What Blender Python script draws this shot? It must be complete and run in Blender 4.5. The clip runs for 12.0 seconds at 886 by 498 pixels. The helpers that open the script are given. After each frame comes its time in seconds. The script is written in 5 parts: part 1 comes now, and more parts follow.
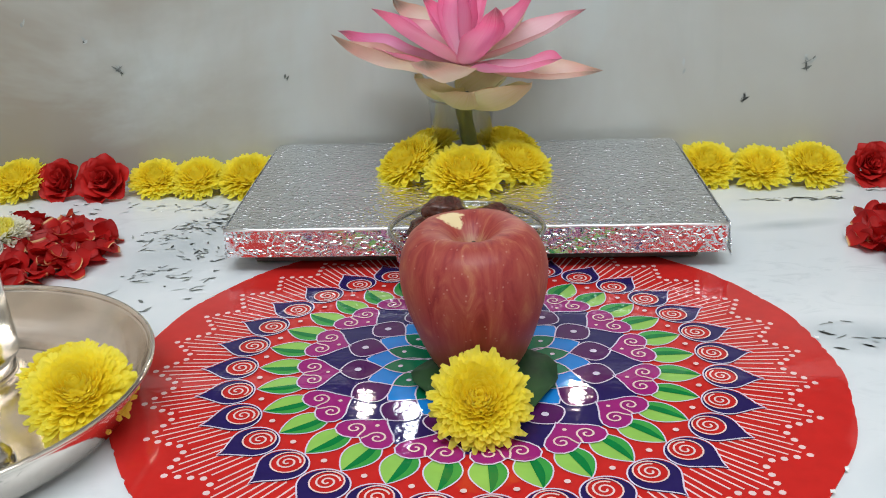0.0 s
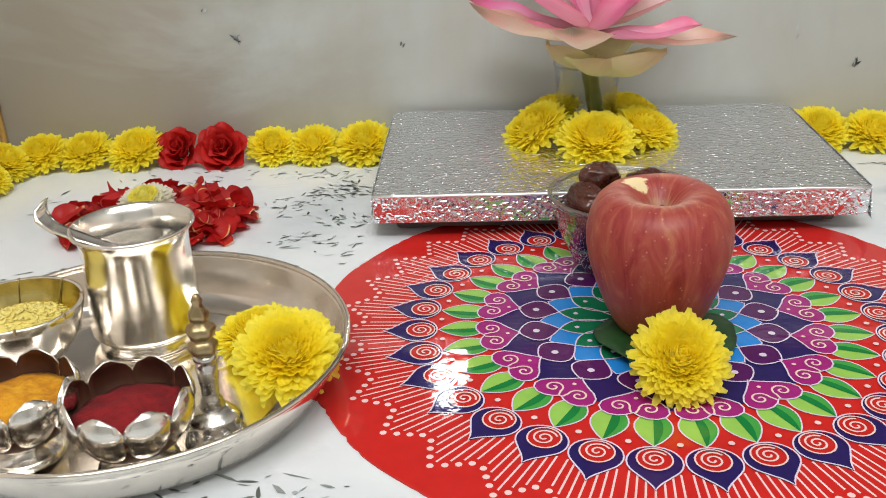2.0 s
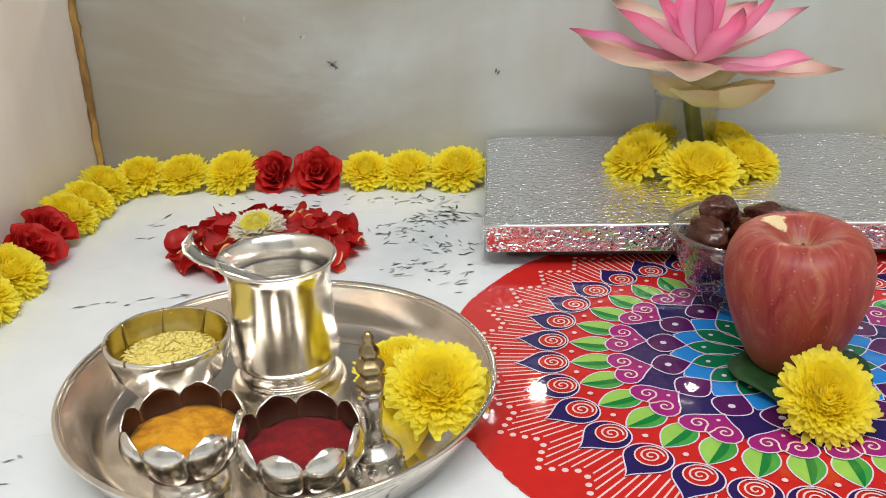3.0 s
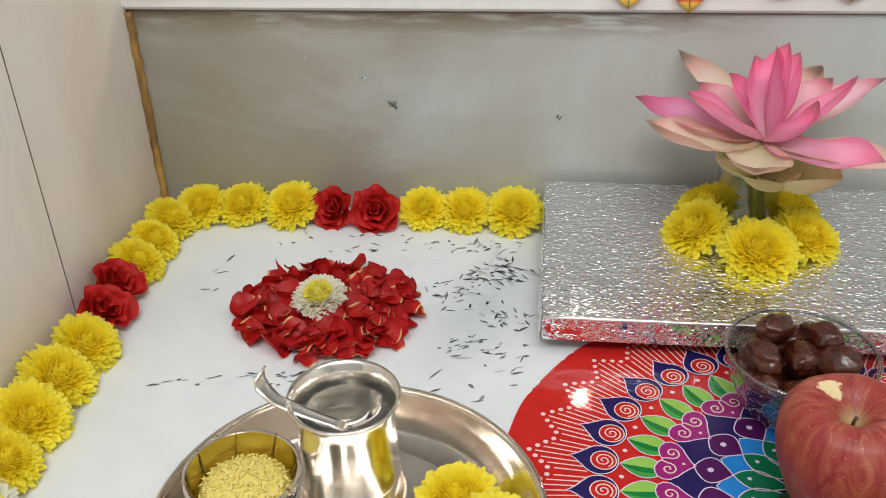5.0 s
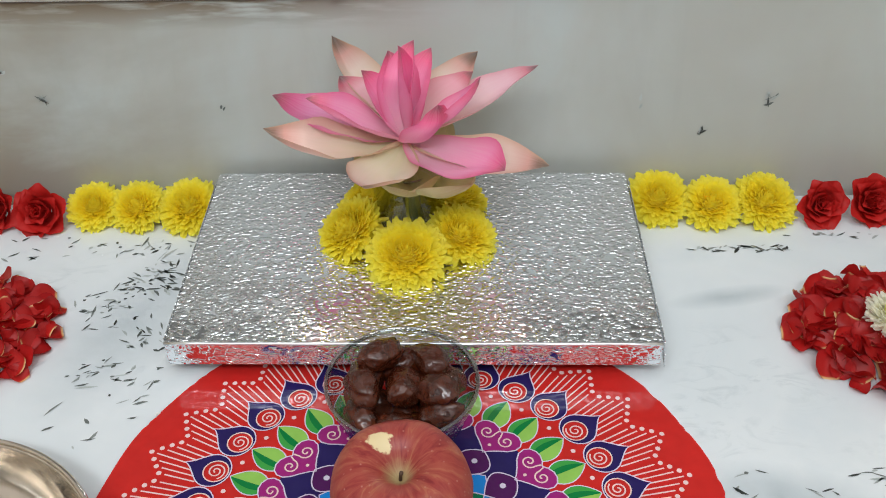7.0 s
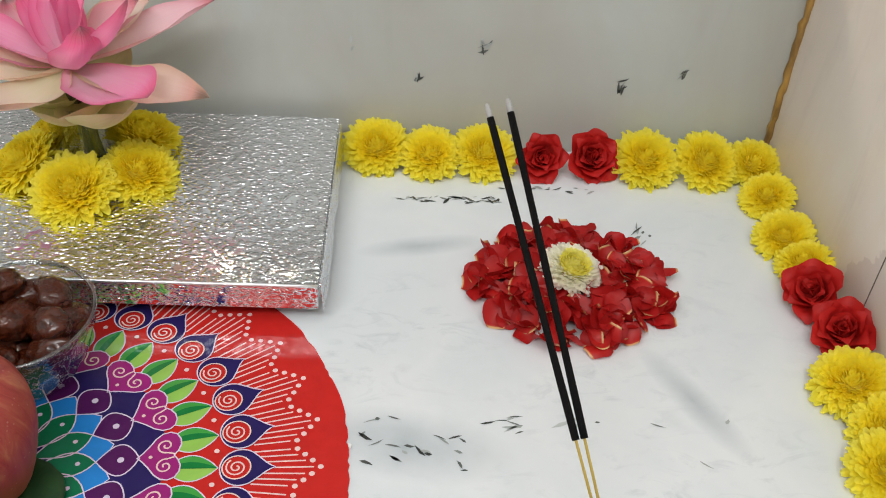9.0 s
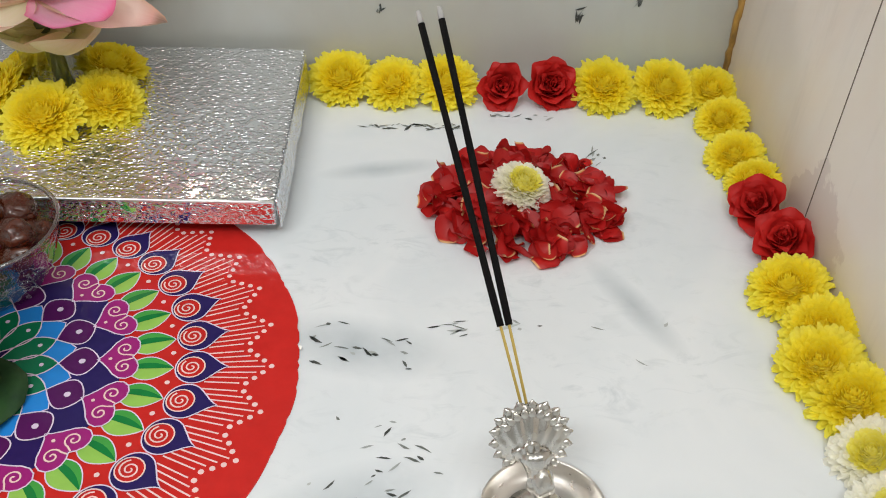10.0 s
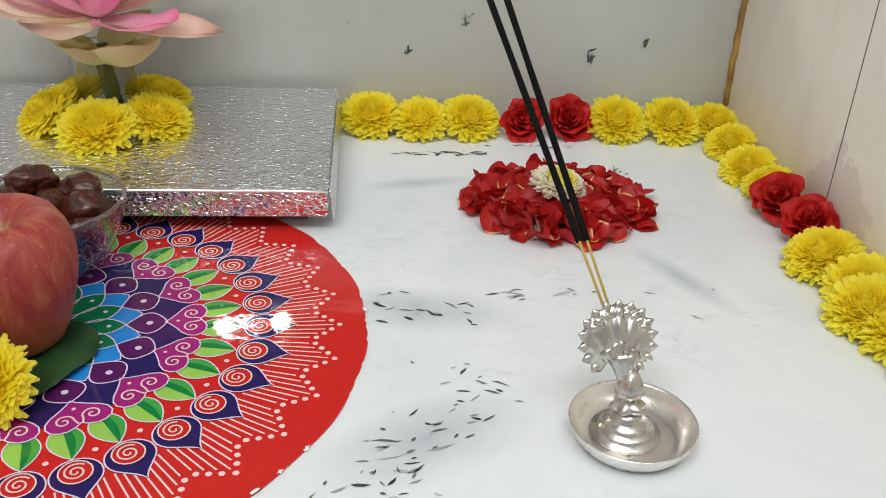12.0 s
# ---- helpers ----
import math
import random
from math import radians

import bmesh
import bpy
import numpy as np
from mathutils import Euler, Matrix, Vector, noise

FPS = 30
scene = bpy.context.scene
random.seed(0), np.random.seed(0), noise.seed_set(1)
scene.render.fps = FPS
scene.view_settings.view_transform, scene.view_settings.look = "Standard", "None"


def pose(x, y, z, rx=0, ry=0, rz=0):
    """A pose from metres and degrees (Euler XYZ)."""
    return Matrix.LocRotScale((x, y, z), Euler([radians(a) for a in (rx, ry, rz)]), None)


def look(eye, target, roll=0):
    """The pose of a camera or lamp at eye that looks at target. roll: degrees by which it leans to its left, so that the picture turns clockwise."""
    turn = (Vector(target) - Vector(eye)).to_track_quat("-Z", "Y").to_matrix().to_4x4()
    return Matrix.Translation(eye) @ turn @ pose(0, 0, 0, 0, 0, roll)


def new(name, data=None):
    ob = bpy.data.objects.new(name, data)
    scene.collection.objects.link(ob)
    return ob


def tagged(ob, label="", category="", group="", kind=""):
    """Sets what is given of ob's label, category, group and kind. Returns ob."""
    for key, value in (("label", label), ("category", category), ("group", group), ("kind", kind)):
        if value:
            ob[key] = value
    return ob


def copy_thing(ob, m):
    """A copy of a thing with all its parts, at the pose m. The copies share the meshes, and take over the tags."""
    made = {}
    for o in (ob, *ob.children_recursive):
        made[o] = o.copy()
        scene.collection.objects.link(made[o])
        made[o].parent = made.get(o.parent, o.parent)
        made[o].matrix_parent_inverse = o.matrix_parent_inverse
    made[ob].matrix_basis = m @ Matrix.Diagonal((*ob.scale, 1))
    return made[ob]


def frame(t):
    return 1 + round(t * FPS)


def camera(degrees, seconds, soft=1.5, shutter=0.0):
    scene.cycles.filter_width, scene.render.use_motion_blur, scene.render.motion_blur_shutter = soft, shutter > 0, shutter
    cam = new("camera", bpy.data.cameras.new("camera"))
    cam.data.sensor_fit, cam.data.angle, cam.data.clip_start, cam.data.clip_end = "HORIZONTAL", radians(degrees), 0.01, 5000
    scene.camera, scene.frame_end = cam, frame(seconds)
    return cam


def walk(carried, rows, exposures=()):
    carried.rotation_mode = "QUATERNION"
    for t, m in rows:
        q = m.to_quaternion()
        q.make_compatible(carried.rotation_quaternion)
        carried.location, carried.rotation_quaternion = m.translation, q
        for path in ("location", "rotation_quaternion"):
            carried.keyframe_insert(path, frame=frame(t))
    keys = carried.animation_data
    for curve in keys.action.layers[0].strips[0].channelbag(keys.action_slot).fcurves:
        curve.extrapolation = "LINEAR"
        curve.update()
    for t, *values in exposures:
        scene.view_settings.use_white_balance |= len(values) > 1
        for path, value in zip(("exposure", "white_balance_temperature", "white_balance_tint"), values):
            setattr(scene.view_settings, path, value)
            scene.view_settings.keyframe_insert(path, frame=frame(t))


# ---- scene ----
cam = camera(50.1, 12.0, 1.0)
PATH = [
    (0, (0.006, -0.632, 0.273), (-0.077, 1.223, -0.471), -1.7),
    (0.5, (0.01, -0.65, 0.267), (-0.066, 1.183, -0.53), -1.8),
    (1, (-0.001, -0.659, 0.268), (-0.075, 1.169, -0.541), -2.0),
    (1.5, (-0.059, -0.662, 0.271), (-0.141, 1.166, -0.538), -2.0),
    (2, (-0.098, -0.649, 0.28), (-0.186, 1.179, -0.528), -2.1),
    (2.5, (-0.137, -0.648, 0.289), (-0.236, 1.182, -0.511), -2.1),
    (3, (-0.171, -0.654, 0.3), (-0.287, 1.179, -0.491), -1.9),
    (3.2, (-0.175, -0.653, 0.296), (-0.296, 1.182, -0.49), -1.7),
    (4.8, (-0.187, -0.591, 0.452), (-0.387, 1.098, -0.601), -1.5),
    (5, (-0.187, -0.587, 0.463), (-0.382, 1.098, -0.597), -1.4),
    (5.5, (-0.158, -0.573, 0.484), (-0.376, 1.077, -0.626), -0.7),
    (6, (-0.111, -0.548, 0.497), (-0.304, 1.06, -0.675), -0.1),
    (6.5, (-0.04, -0.513, 0.505), (-0.16, 1.057, -0.728), -1.1),
    (7, (0.035, -0.488, 0.515), (-0.003, 1.072, -0.736), -0.9),
    (7.5, (0.107, -0.464, 0.513), (0.111, 1.093, -0.742), -0.5),
    (7.7, (0.126, -0.458, 0.514), (0.144, 1.097, -0.743), -0.1),
    (9.3, (0.263, -0.494, 0.47), (0.325, 1.039, -0.813), 4.3),
    (9.5, (0.275, -0.499, 0.473), (0.323, 1.015, -0.832), 4.6),
    (10, (0.29, -0.534, 0.459), (0.326, 0.975, -0.853), 1.9),
    (10.5, (0.29, -0.569, 0.434), (0.35, 1.03, -0.766), 1.0),
    (11, (0.286, -0.606, 0.403), (0.362, 1.03, -0.745), 0.7),
    (11.5, (0.268, -0.629, 0.38), (0.41, 1.06, -0.68), 2.3),
    (12, (0.214, -0.639, 0.347), (0.361, 1.099, -0.632), 2.5),
]
EXPOSURES = [(0, -0.02, 6000, 8), (0.8, 0, 6200, 9), (1.5, 0.05, 6500, 10), (3, 0.08, 6450, 10), (5, -0.06, 6450, 10), (5.5, -0.11, 6350, 9), (6, -0.12, 6200, 9), (6.5, -0.12, 6000, 7), (7.5, -0.05, 6300, 9), (9.5, -0.09, 6450, 10), (12, -0.06, 6400, 9)]
walk(cam, [(t, look(eye, target, roll)) for t, eye, target, roll in PATH], EXPOSURES)

# ---------------------------------------------------------------- light
world = bpy.data.worlds.new("room_air")
scene.world = world
world.use_nodes = True
world.node_tree.nodes["Background"].inputs[0].default_value = (1.0, 0.95, 0.88, 1)
world.node_tree.nodes["Background"].inputs[1].default_value = 0.12


def area_lamp(name, m, sx, sy, watts, colour):
    data = bpy.data.lights.new(name, "AREA")
    data.shape, data.size, data.size_y, data.energy, data.color = "RECTANGLE", sx, sy, watts, colour
    ob = new(name, data)
    ob.matrix_world = m
    return ob


def flame_lamp(name, x, y, z, watts):
    data = bpy.data.lights.new(name, "POINT")
    data.energy, data.color, data.shadow_soft_size = watts, (1.0, 0.83, 0.66), 0.008
    ob = new(name, data)
    ob.location = (x, y, z)
    return ob


area_lamp("tube_lamp", look((-0.36, -1.35, 1.80), (0.05, 0.05, 0.0)), 1.2, 0.30, 20.5, (0.985, 0.995, 0.975))
# added fill from the right, no known source; lifts walls and floor
area_lamp("second_tube_lamp", look((0.75, -1.1, 1.90), (0.1, 0.05, 0.0)), 1.2, 0.30, 9.5, (0.985, 0.995, 0.975))
# added overhead fill: brightens the room box that the metal reflects
area_lamp("room_lamp", look((0.0, -0.75, 2.10), (0.0, -0.749, 0.0)), 1.4, 1.4, 13, (1.0, 0.98, 0.95))
area_lamp("far_window_lamp", look((-0.25, 2.3, 1.55), (0.0, 0.0, 0.0)), 0.08, 0.16, 1.6, (0.95, 0.98, 1.0))
flame_lamp("shelf_lamp", -0.128, 0.281, 0.282, 0.45)
flame_lamp("shelf_lamp", 0.044, 0.281, 0.276, 0.5)
flame_lamp("shelf_lamp", 0.108, 0.281, 0.270, 0.7)

# ---------------------------------------------------------------- materials


class Mat:
    """A node material under construction."""

    def __init__(self, name, colour=(0.8, 0.8, 0.8), rough=0.5, metal=0.0, **more):
        self.m = bpy.data.materials.new(name)
        self.m.use_nodes = True
        self.t = self.m.node_tree
        self.b = self.t.nodes["Principled BSDF"]
        self.set("Base Color", (*colour, 1))
        self.set("Roughness", rough)
        self.set("Metallic", metal)
        for k, v in more.items():
            self.set(k.replace("_", " "), v)

    def set(self, key, value):
        self.b.inputs[key].default_value = value

    def node(self, kind, **values):
        n = self.t.nodes.new("ShaderNode" + kind)
        for k, v in values.items():
            k = k.replace("_", " ")
            if k in n.inputs:
                n.inputs[k].default_value = v
        return n

    def link(self, a, b):
        self.t.links.new(a, b)

    def coords(self, kind="Object", scale=(1, 1, 1), turn=(0, 0, 0)):
        c = self.node("TexCoord")
        mp = self.node("Mapping")
        mp.inputs["Scale"].default_value = scale
        mp.inputs["Rotation"].default_value = turn
        self.link(c.outputs[kind], mp.inputs["Vector"])
        return mp.outputs["Vector"]

    def place(self, scale=(1, 1, 1)):
        g = self.node("NewGeometry")
        mp = self.node("Mapping")
        mp.inputs["Scale"].default_value = scale
        self.link(g.outputs["Position"], mp.inputs["Vector"])
        return mp.outputs["Vector"]

    def noise(self, vec, scale, detail=3.0, rough=0.55, distort=0.0):
        n = self.node("TexNoise", Scale=scale, Detail=detail, Roughness=rough, Distortion=distort)
        self.link(vec, n.inputs["Vector"])
        return n.outputs["Fac"]

    def ramp(self, fac, *stops):
        r = self.node("ValToRGB")
        e = r.color_ramp.elements
        while len(e) < len(stops):
            e.new(0.5)
        for el, (p, c) in zip(e, stops):
            el.position = p
            el.color = (*c, 1) if len(c) == 3 else c
        self.link(fac, r.inputs["Fac"])
        return r.outputs["Color"]

    def mix(self, fac, a, b, mode="MIX"):
        n = self.t.nodes.new("ShaderNodeMix")
        n.data_type, n.blend_type = "RGBA", mode
        for sock, v in ((n.inputs[0], fac), (n.inputs[6], a), (n.inputs[7], b)):
            if isinstance(v, (int, float)):
                sock.default_value = v
            elif isinstance(v, tuple):
                sock.default_value = (*v, 1)
            else:
                self.link(v, sock)
        return n.outputs[2]

    def math(self, op, a, b=0.0):
        n = self.node("Math")
        n.operation = op
        for i, v in enumerate((a, b)):
            if isinstance(v, (int, float)):
                n.inputs[i].default_value = v
            else:
                self.link(v, n.inputs[i])
        return n.outputs[0]

    def colour(self, out):
        self.link(out, self.b.inputs["Base Color"])
        return self

    def rough(self, fac, lo, hi):
        n = self.node("MapRange")
        n.inputs["To Min"].default_value, n.inputs["To Max"].default_value = lo, hi
        self.link(fac, n.inputs["Value"])
        self.link(n.outputs[0], self.b.inputs["Roughness"])
        return self

    def bump(self, fac, strength, dist):
        n = self.node("Bump", Strength=strength, Distance=dist)
        self.link(fac, n.inputs["Height"])
        self.link(n.outputs["Normal"], self.b.inputs["Normal"])
        return self

    def thin(self, amount, colour):
        """Lets part of the light through, as a petal does."""
        tr = self.node("BsdfTranslucent")
        if isinstance(colour, tuple):
            tr.inputs["Color"].default_value = (*colour, 1)
        else:
            self.link(colour, tr.inputs["Color"])
        mx = self.node("MixShader")
        mx.inputs[0].default_value = amount
        self.link(self.b.outputs[0], mx.inputs[1])
        self.link(tr.outputs[0], mx.inputs[2])
        self.link(mx.outputs[0], self.t.nodes["Material Output"].inputs["Surface"])
        return self


def marble(name, base, vein, warm, rough, smears=()):
    m = Mat(name, base, rough)
    p = m.place()
    cloud = m.noise(p, 5.0, 4.0, 0.6, 0.6)
    fine = m.noise(m.place((14, 26, 14)), 2.0, 5.0, 0.65, 1.5)
    body = m.ramp(cloud, (0.3, base), (0.55, warm), (0.75, base))
    veins = m.ramp(fine, (0.52, (0, 0, 0)), (0.72, (1, 1, 1)))
    patch = m.ramp(m.noise(p, 7.0, 3.0, 0.5, 1.0), (0.5, (0, 0, 0)), (0.68, (1, 1, 1)))
    both = m.mix(1.0, veins, patch, "MULTIPLY")
    body = m.mix(m.math("MULTIPLY", both, 0.45), body, vein)
    for cx, cy, turn, ln, wd, much in smears:          # broad soft grey veins
        mp = m.node("Mapping")
        mp.vector_type = "TEXTURE"
        mp.inputs["Location"].default_value = (cx, cy, 0)
        mp.inputs["Rotation"].default_value = (0, 0, math.radians(turn))
        mp.inputs["Scale"].default_value = (ln, wd, 1)
        m.link(p, mp.inputs["Vector"])
        gr = m.node("TexGradient")
        gr.gradient_type = "SPHERICAL"
        m.link(mp.outputs[0], gr.inputs["Vector"])
        soft = m.math("MULTIPLY", m.math("MULTIPLY", gr.outputs["Fac"], m.math("ADD", m.noise(p, 40.0, 3.0), 0.5)), much)
        body = m.mix(soft, body, vein)
    m.colour(body)
    m.rough(m.noise(p, 30.0, 4.0), rough * 0.75, rough * 1.4)
    return m.bump(m.noise(p, 400.0, 2.0), 0.04, 0.0004)


M_FLOOR = marble("floor_marble", (0.66, 0.705, 0.735), (0.43, 0.48, 0.51), (0.73, 0.76, 0.78), 0.22, ((0.253, 0.092, 11, 0.055, 0.013, 0.8), (0.436, -0.064, -61, 0.060, 0.014, 0.8), (0.245, -0.105, 170, 0.070, 0.030, 0.9), (0.245, -0.235, 25, 0.070, 0.035, 0.9), (-0.23, 0.06, 70, 0.12, 0.05, 0.7), (-0.25, -0.34, 5, 0.20, 0.06, 0.7)))


def wall_marble(name, a, b, c, stain_and_shade=False, damp=None):
    m = Mat(name, a, 0.4)
    p = m.place()
    cloud = m.noise(m.place((3.2, 3.2, 1.6)), 1.6, 4.0, 0.6, 0.7)
    body = m.ramp(cloud, (0.3, a), (0.5, b), (0.7, c))
    streak = m.ramp(m.noise(m.place((16, 16, 3)), 1.0, 5.0, 0.7, 0.8), (0.55, (0, 0, 0)), (0.8, (1, 1, 1)))
    body = m.mix(m.math("MULTIPLY", streak, 0.22), body, (0.33, 0.33, 0.32))
    if stain_and_shade:
        # brown noise patches, stronger towards the west end
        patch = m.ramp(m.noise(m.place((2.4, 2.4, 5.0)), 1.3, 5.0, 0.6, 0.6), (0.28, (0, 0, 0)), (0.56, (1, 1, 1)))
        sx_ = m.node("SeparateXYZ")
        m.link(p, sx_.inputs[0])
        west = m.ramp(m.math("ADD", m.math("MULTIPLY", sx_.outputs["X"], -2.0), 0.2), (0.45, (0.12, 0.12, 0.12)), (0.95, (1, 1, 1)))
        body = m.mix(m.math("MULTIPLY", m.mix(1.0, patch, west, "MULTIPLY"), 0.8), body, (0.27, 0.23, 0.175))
        # brown staining under the ledge, deepened in colour to stand in for shade
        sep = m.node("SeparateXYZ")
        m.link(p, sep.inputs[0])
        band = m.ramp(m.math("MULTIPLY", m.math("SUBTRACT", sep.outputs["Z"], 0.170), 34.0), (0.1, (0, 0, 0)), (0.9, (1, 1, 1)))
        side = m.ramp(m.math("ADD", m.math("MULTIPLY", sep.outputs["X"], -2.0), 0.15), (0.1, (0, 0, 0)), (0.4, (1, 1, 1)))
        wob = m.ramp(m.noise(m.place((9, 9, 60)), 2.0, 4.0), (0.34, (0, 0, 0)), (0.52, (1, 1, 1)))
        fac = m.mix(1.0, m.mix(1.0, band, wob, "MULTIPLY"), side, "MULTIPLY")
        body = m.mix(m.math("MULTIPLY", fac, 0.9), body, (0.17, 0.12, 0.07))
    if damp:           # a mauve-grey water mark creeping up round the foot of the joint
        sp3 = m.node("SeparateXYZ")
        m.link(p, sp3.inputs[0])
        dy = m.math("POWER", m.math("MULTIPLY", m.math("SUBTRACT", sp3.outputs["Y"], damp[0]), 18.0), 2.0)
        dz = m.math("POWER", m.math("MULTIPLY", sp3.outputs["Z"], 13.0), 2.0)
        field = m.math("ADD", m.math("ADD", dy, dz), m.math("MULTIPLY", m.math("SUBTRACT", m.noise(p, 45.0, 4.0, 0.6), 0.5), 1.6))
        body = m.mix(m.math("MULTIPLY", m.ramp(field, (0.84, (1, 1, 1)), (0.93, (0, 0, 0))), 0.32), body, (0.40, 0.32, 0.33))
        ochre = m.ramp(m.math("ADD", m.math("MULTIPLY", sp3.outputs["Z"], 9.0), m.noise(p, 9.0, 3.0)), (0.5, (1, 1, 1)), (1.05, (0, 0, 0)))
        body = m.mix(m.math("MULTIPLY", ochre, 0.28), body, (0.62, 0.46, 0.24))
    m.colour(body)
    m.rough(m.noise(p, 25.0, 3.0), 0.28, 0.5)
    return m.bump(m.noise(p, 120.0, 4.0), 0.05, 0.0008)


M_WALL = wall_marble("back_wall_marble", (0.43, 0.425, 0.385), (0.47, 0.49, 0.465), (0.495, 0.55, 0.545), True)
M_SIDE = wall_marble("side_wall_marble", (0.70, 0.62, 0.55), (0.76, 0.70, 0.64), (0.78, 0.75, 0.71))
M_SIDE_EAST = wall_marble("east_wall_marble", (0.70, 0.62, 0.55), (0.76, 0.70, 0.64), (0.78, 0.75, 0.71), False, (-0.008,))
M_SLAB = wall_marble("ledge_marble", (0.74, 0.72, 0.69), (0.80, 0.79, 0.77), (0.7, 0.68, 0.66))
M_ROOM = Mat("pale_room_paint", (0.72, 0.72, 0.70), 0.7)
M_ROOM.colour(M_ROOM.ramp(M_ROOM.noise(M_ROOM.place(), 2.0, 4.0), (0.3, (0.68, 0.67, 0.64)), (0.7, (0.75, 0.74, 0.72))))
# dark colour for the unseen north wall, chosen to deepen foil and mat reflections
M_DIM = Mat("dark_backdrop_paint", (0.20, 0.17, 0.15), 0.7)
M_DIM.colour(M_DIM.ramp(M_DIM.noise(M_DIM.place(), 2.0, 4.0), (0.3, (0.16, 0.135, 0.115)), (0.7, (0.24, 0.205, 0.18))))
M_FLECK = Mat("dark_mineral", (0.08, 0.09, 0.085), 0.45)
_g = M_FLECK.node("NewGeometry")
M_FLECK.colour(M_FLECK.ramp(_g.outputs["Random Per Island"], (0.0, (0.03, 0.034, 0.032)), (0.5, (0.13, 0.145, 0.135)), (1.0, (0.48, 0.52, 0.51))))
M_JOINT = Mat("dark_joint_dirt", (0.16, 0.13, 0.11), 0.8)
M_CAULK = Mat("amber_sealant", (0.42, 0.24, 0.06), 0.45)
_p = M_CAULK.place((80, 80, 22))
M_CAULK.colour(M_CAULK.ramp(M_CAULK.noise(_p, 1.0, 4.0), (0.35, (0.20, 0.11, 0.03)), (0.55, (0.46, 0.26, 0.06)), (0.75, (0.62, 0.42, 0.16))))
M_CAULK.bump(M_CAULK.noise(_p, 2.0, 3.0), 0.5, 0.002)

# silver foil with an embossed crinkle
M_FOIL = Mat("embossed_silver_foil", (0.84, 0.865, 0.90), 0.2, 1.0)
_v = M_FOIL.coords("Object", (1, 1.3, 1.3))
_warp = M_FOIL.node("VectorMath")
_wn = M_FOIL.node("TexNoise", Scale=120.0, Detail=2.0)
M_FOIL.link(_v, _wn.inputs["Vector"])
M_FOIL.link(_v, _warp.inputs[0])
_ws = M_FOIL.node("VectorMath")
_ws.operation = "SCALE"
_ws.inputs["Scale"].default_value = 0.009
M_FOIL.link(_wn.outputs["Color"], _ws.inputs[0])
M_FOIL.link(_ws.outputs[0], _warp.inputs[1])
_vo = M_FOIL.node("TexVoronoi", Scale=225.0, Randomness=1.0)
_vo.feature = "SMOOTH_F1"
_vo.inputs["Smoothness"].default_value = 0.35
M_FOIL.link(_warp.outputs[0], _vo.inputs["Vector"])
_dome = M_FOIL.ramp(_vo.outputs["Distance"], (0.05, (1, 1, 1)), (0.32, (0.88, 0.88, 0.88)), (0.62, (0, 0, 0)))
_h = M_FOIL.math("ADD", _dome, M_FOIL.math("MULTIPLY", M_FOIL.noise(_v, 60.0, 2.0, 0.5, 0.3), 0.7))
M_FOIL.bump(_h, 1.0, 0.00080)
M_FOIL.rough(M_FOIL.noise(_v, 60.0, 3.0), 0.09, 0.16)
M_FOILEDGE = Mat("smooth_foil_fold", (0.90, 0.91, 0.93), 0.28, 1.0)
M_FOILEDGE.rough(M_FOILEDGE.noise(M_FOILEDGE.coords("Object"), 160.0, 3.0), 0.2, 0.42)
M_FOILEDGE.bump(M_FOILEDGE.noise(M_FOILEDGE.coords("Object"), 420.0, 3.0), 0.5, 0.0006)
M_BOARD = Mat("shade_dark_board", (0.12, 0.10, 0.09), 0.8)


def silver(name, colour, lo, hi, dent=0.0):
    m = Mat(name, colour, lo, 1.0)
    p = m.coords("Object")
    m.colour(m.ramp(m.noise(p, 45.0, 4.0), (0.3, tuple(0.82 * c for c in colour)), (0.6, colour)))
    m.rough(m.noise(p, 90.0, 4.0), lo, hi)
    if dent:
        m.bump(m.noise(p, 120.0, 2.0), dent, 0.0006)
    return m


M_STEEL = silver("polished_steel", (0.86, 0.79, 0.71), 0.10, 0.19)
M_SILVER = silver("worn_silver", (0.92, 0.88, 0.81), 0.15, 0.25, 0.03)
M_CAST = silver("cast_silver", (0.62, 0.60, 0.56), 0.20, 0.34, 0.2)
M_DISH = silver("pale_dish_silver", (0.93, 0.90, 0.86), 0.22, 0.36, 0.04)
M_BRASSY = silver("tarnished_silver", (0.42, 0.32, 0.17), 0.2, 0.42, 0.35)
M_GILT = silver("gilt_lining", (0.74, 0.62, 0.25), 0.14, 0.3)
M_CUPIN = Mat("dark_brown_cup_lining", (0.11, 0.05, 0.03), 0.45, 0.6)


def powder(name, a, b, c):
    m = Mat(name, b, 0.95)
    p = m.coords("Object")
    m.colour(m.ramp(m.noise(p, 110.0, 5.0, 0.65), (0.32, a), (0.52, b), (0.72, c)))
    return m.bump(m.noise(p, 260.0, 5.0), 0.7, 0.0015)


M_TURMERIC = powder("turmeric_powder", (0.40, 0.14, 0.004), (0.64, 0.28, 0.008), (0.76, 0.40, 0.02))
M_KUMKUM = powder("vermilion_powder", (0.12, 0.002, 0.004), (0.20, 0.003, 0.006), (0.27, 0.006, 0.010))
M_RICE = Mat("yellow_rice", (0.74, 0.62, 0.13), 0.85, 0.0, Specular_IOR_Level=0.2)
_g = M_RICE.node("NewGeometry")
M_RICE.colour(M_RICE.ramp(_g.outputs["Random Per Island"], (0.0, (0.72, 0.58, 0.14)), (0.5, (0.78, 0.66, 0.20)), (1.0, (0.84, 0.74, 0.30))))
M_WATER = Mat("water", (1, 1, 1), 0.02, 0.0, Transmission_Weight=1.0, IOR=1.33)


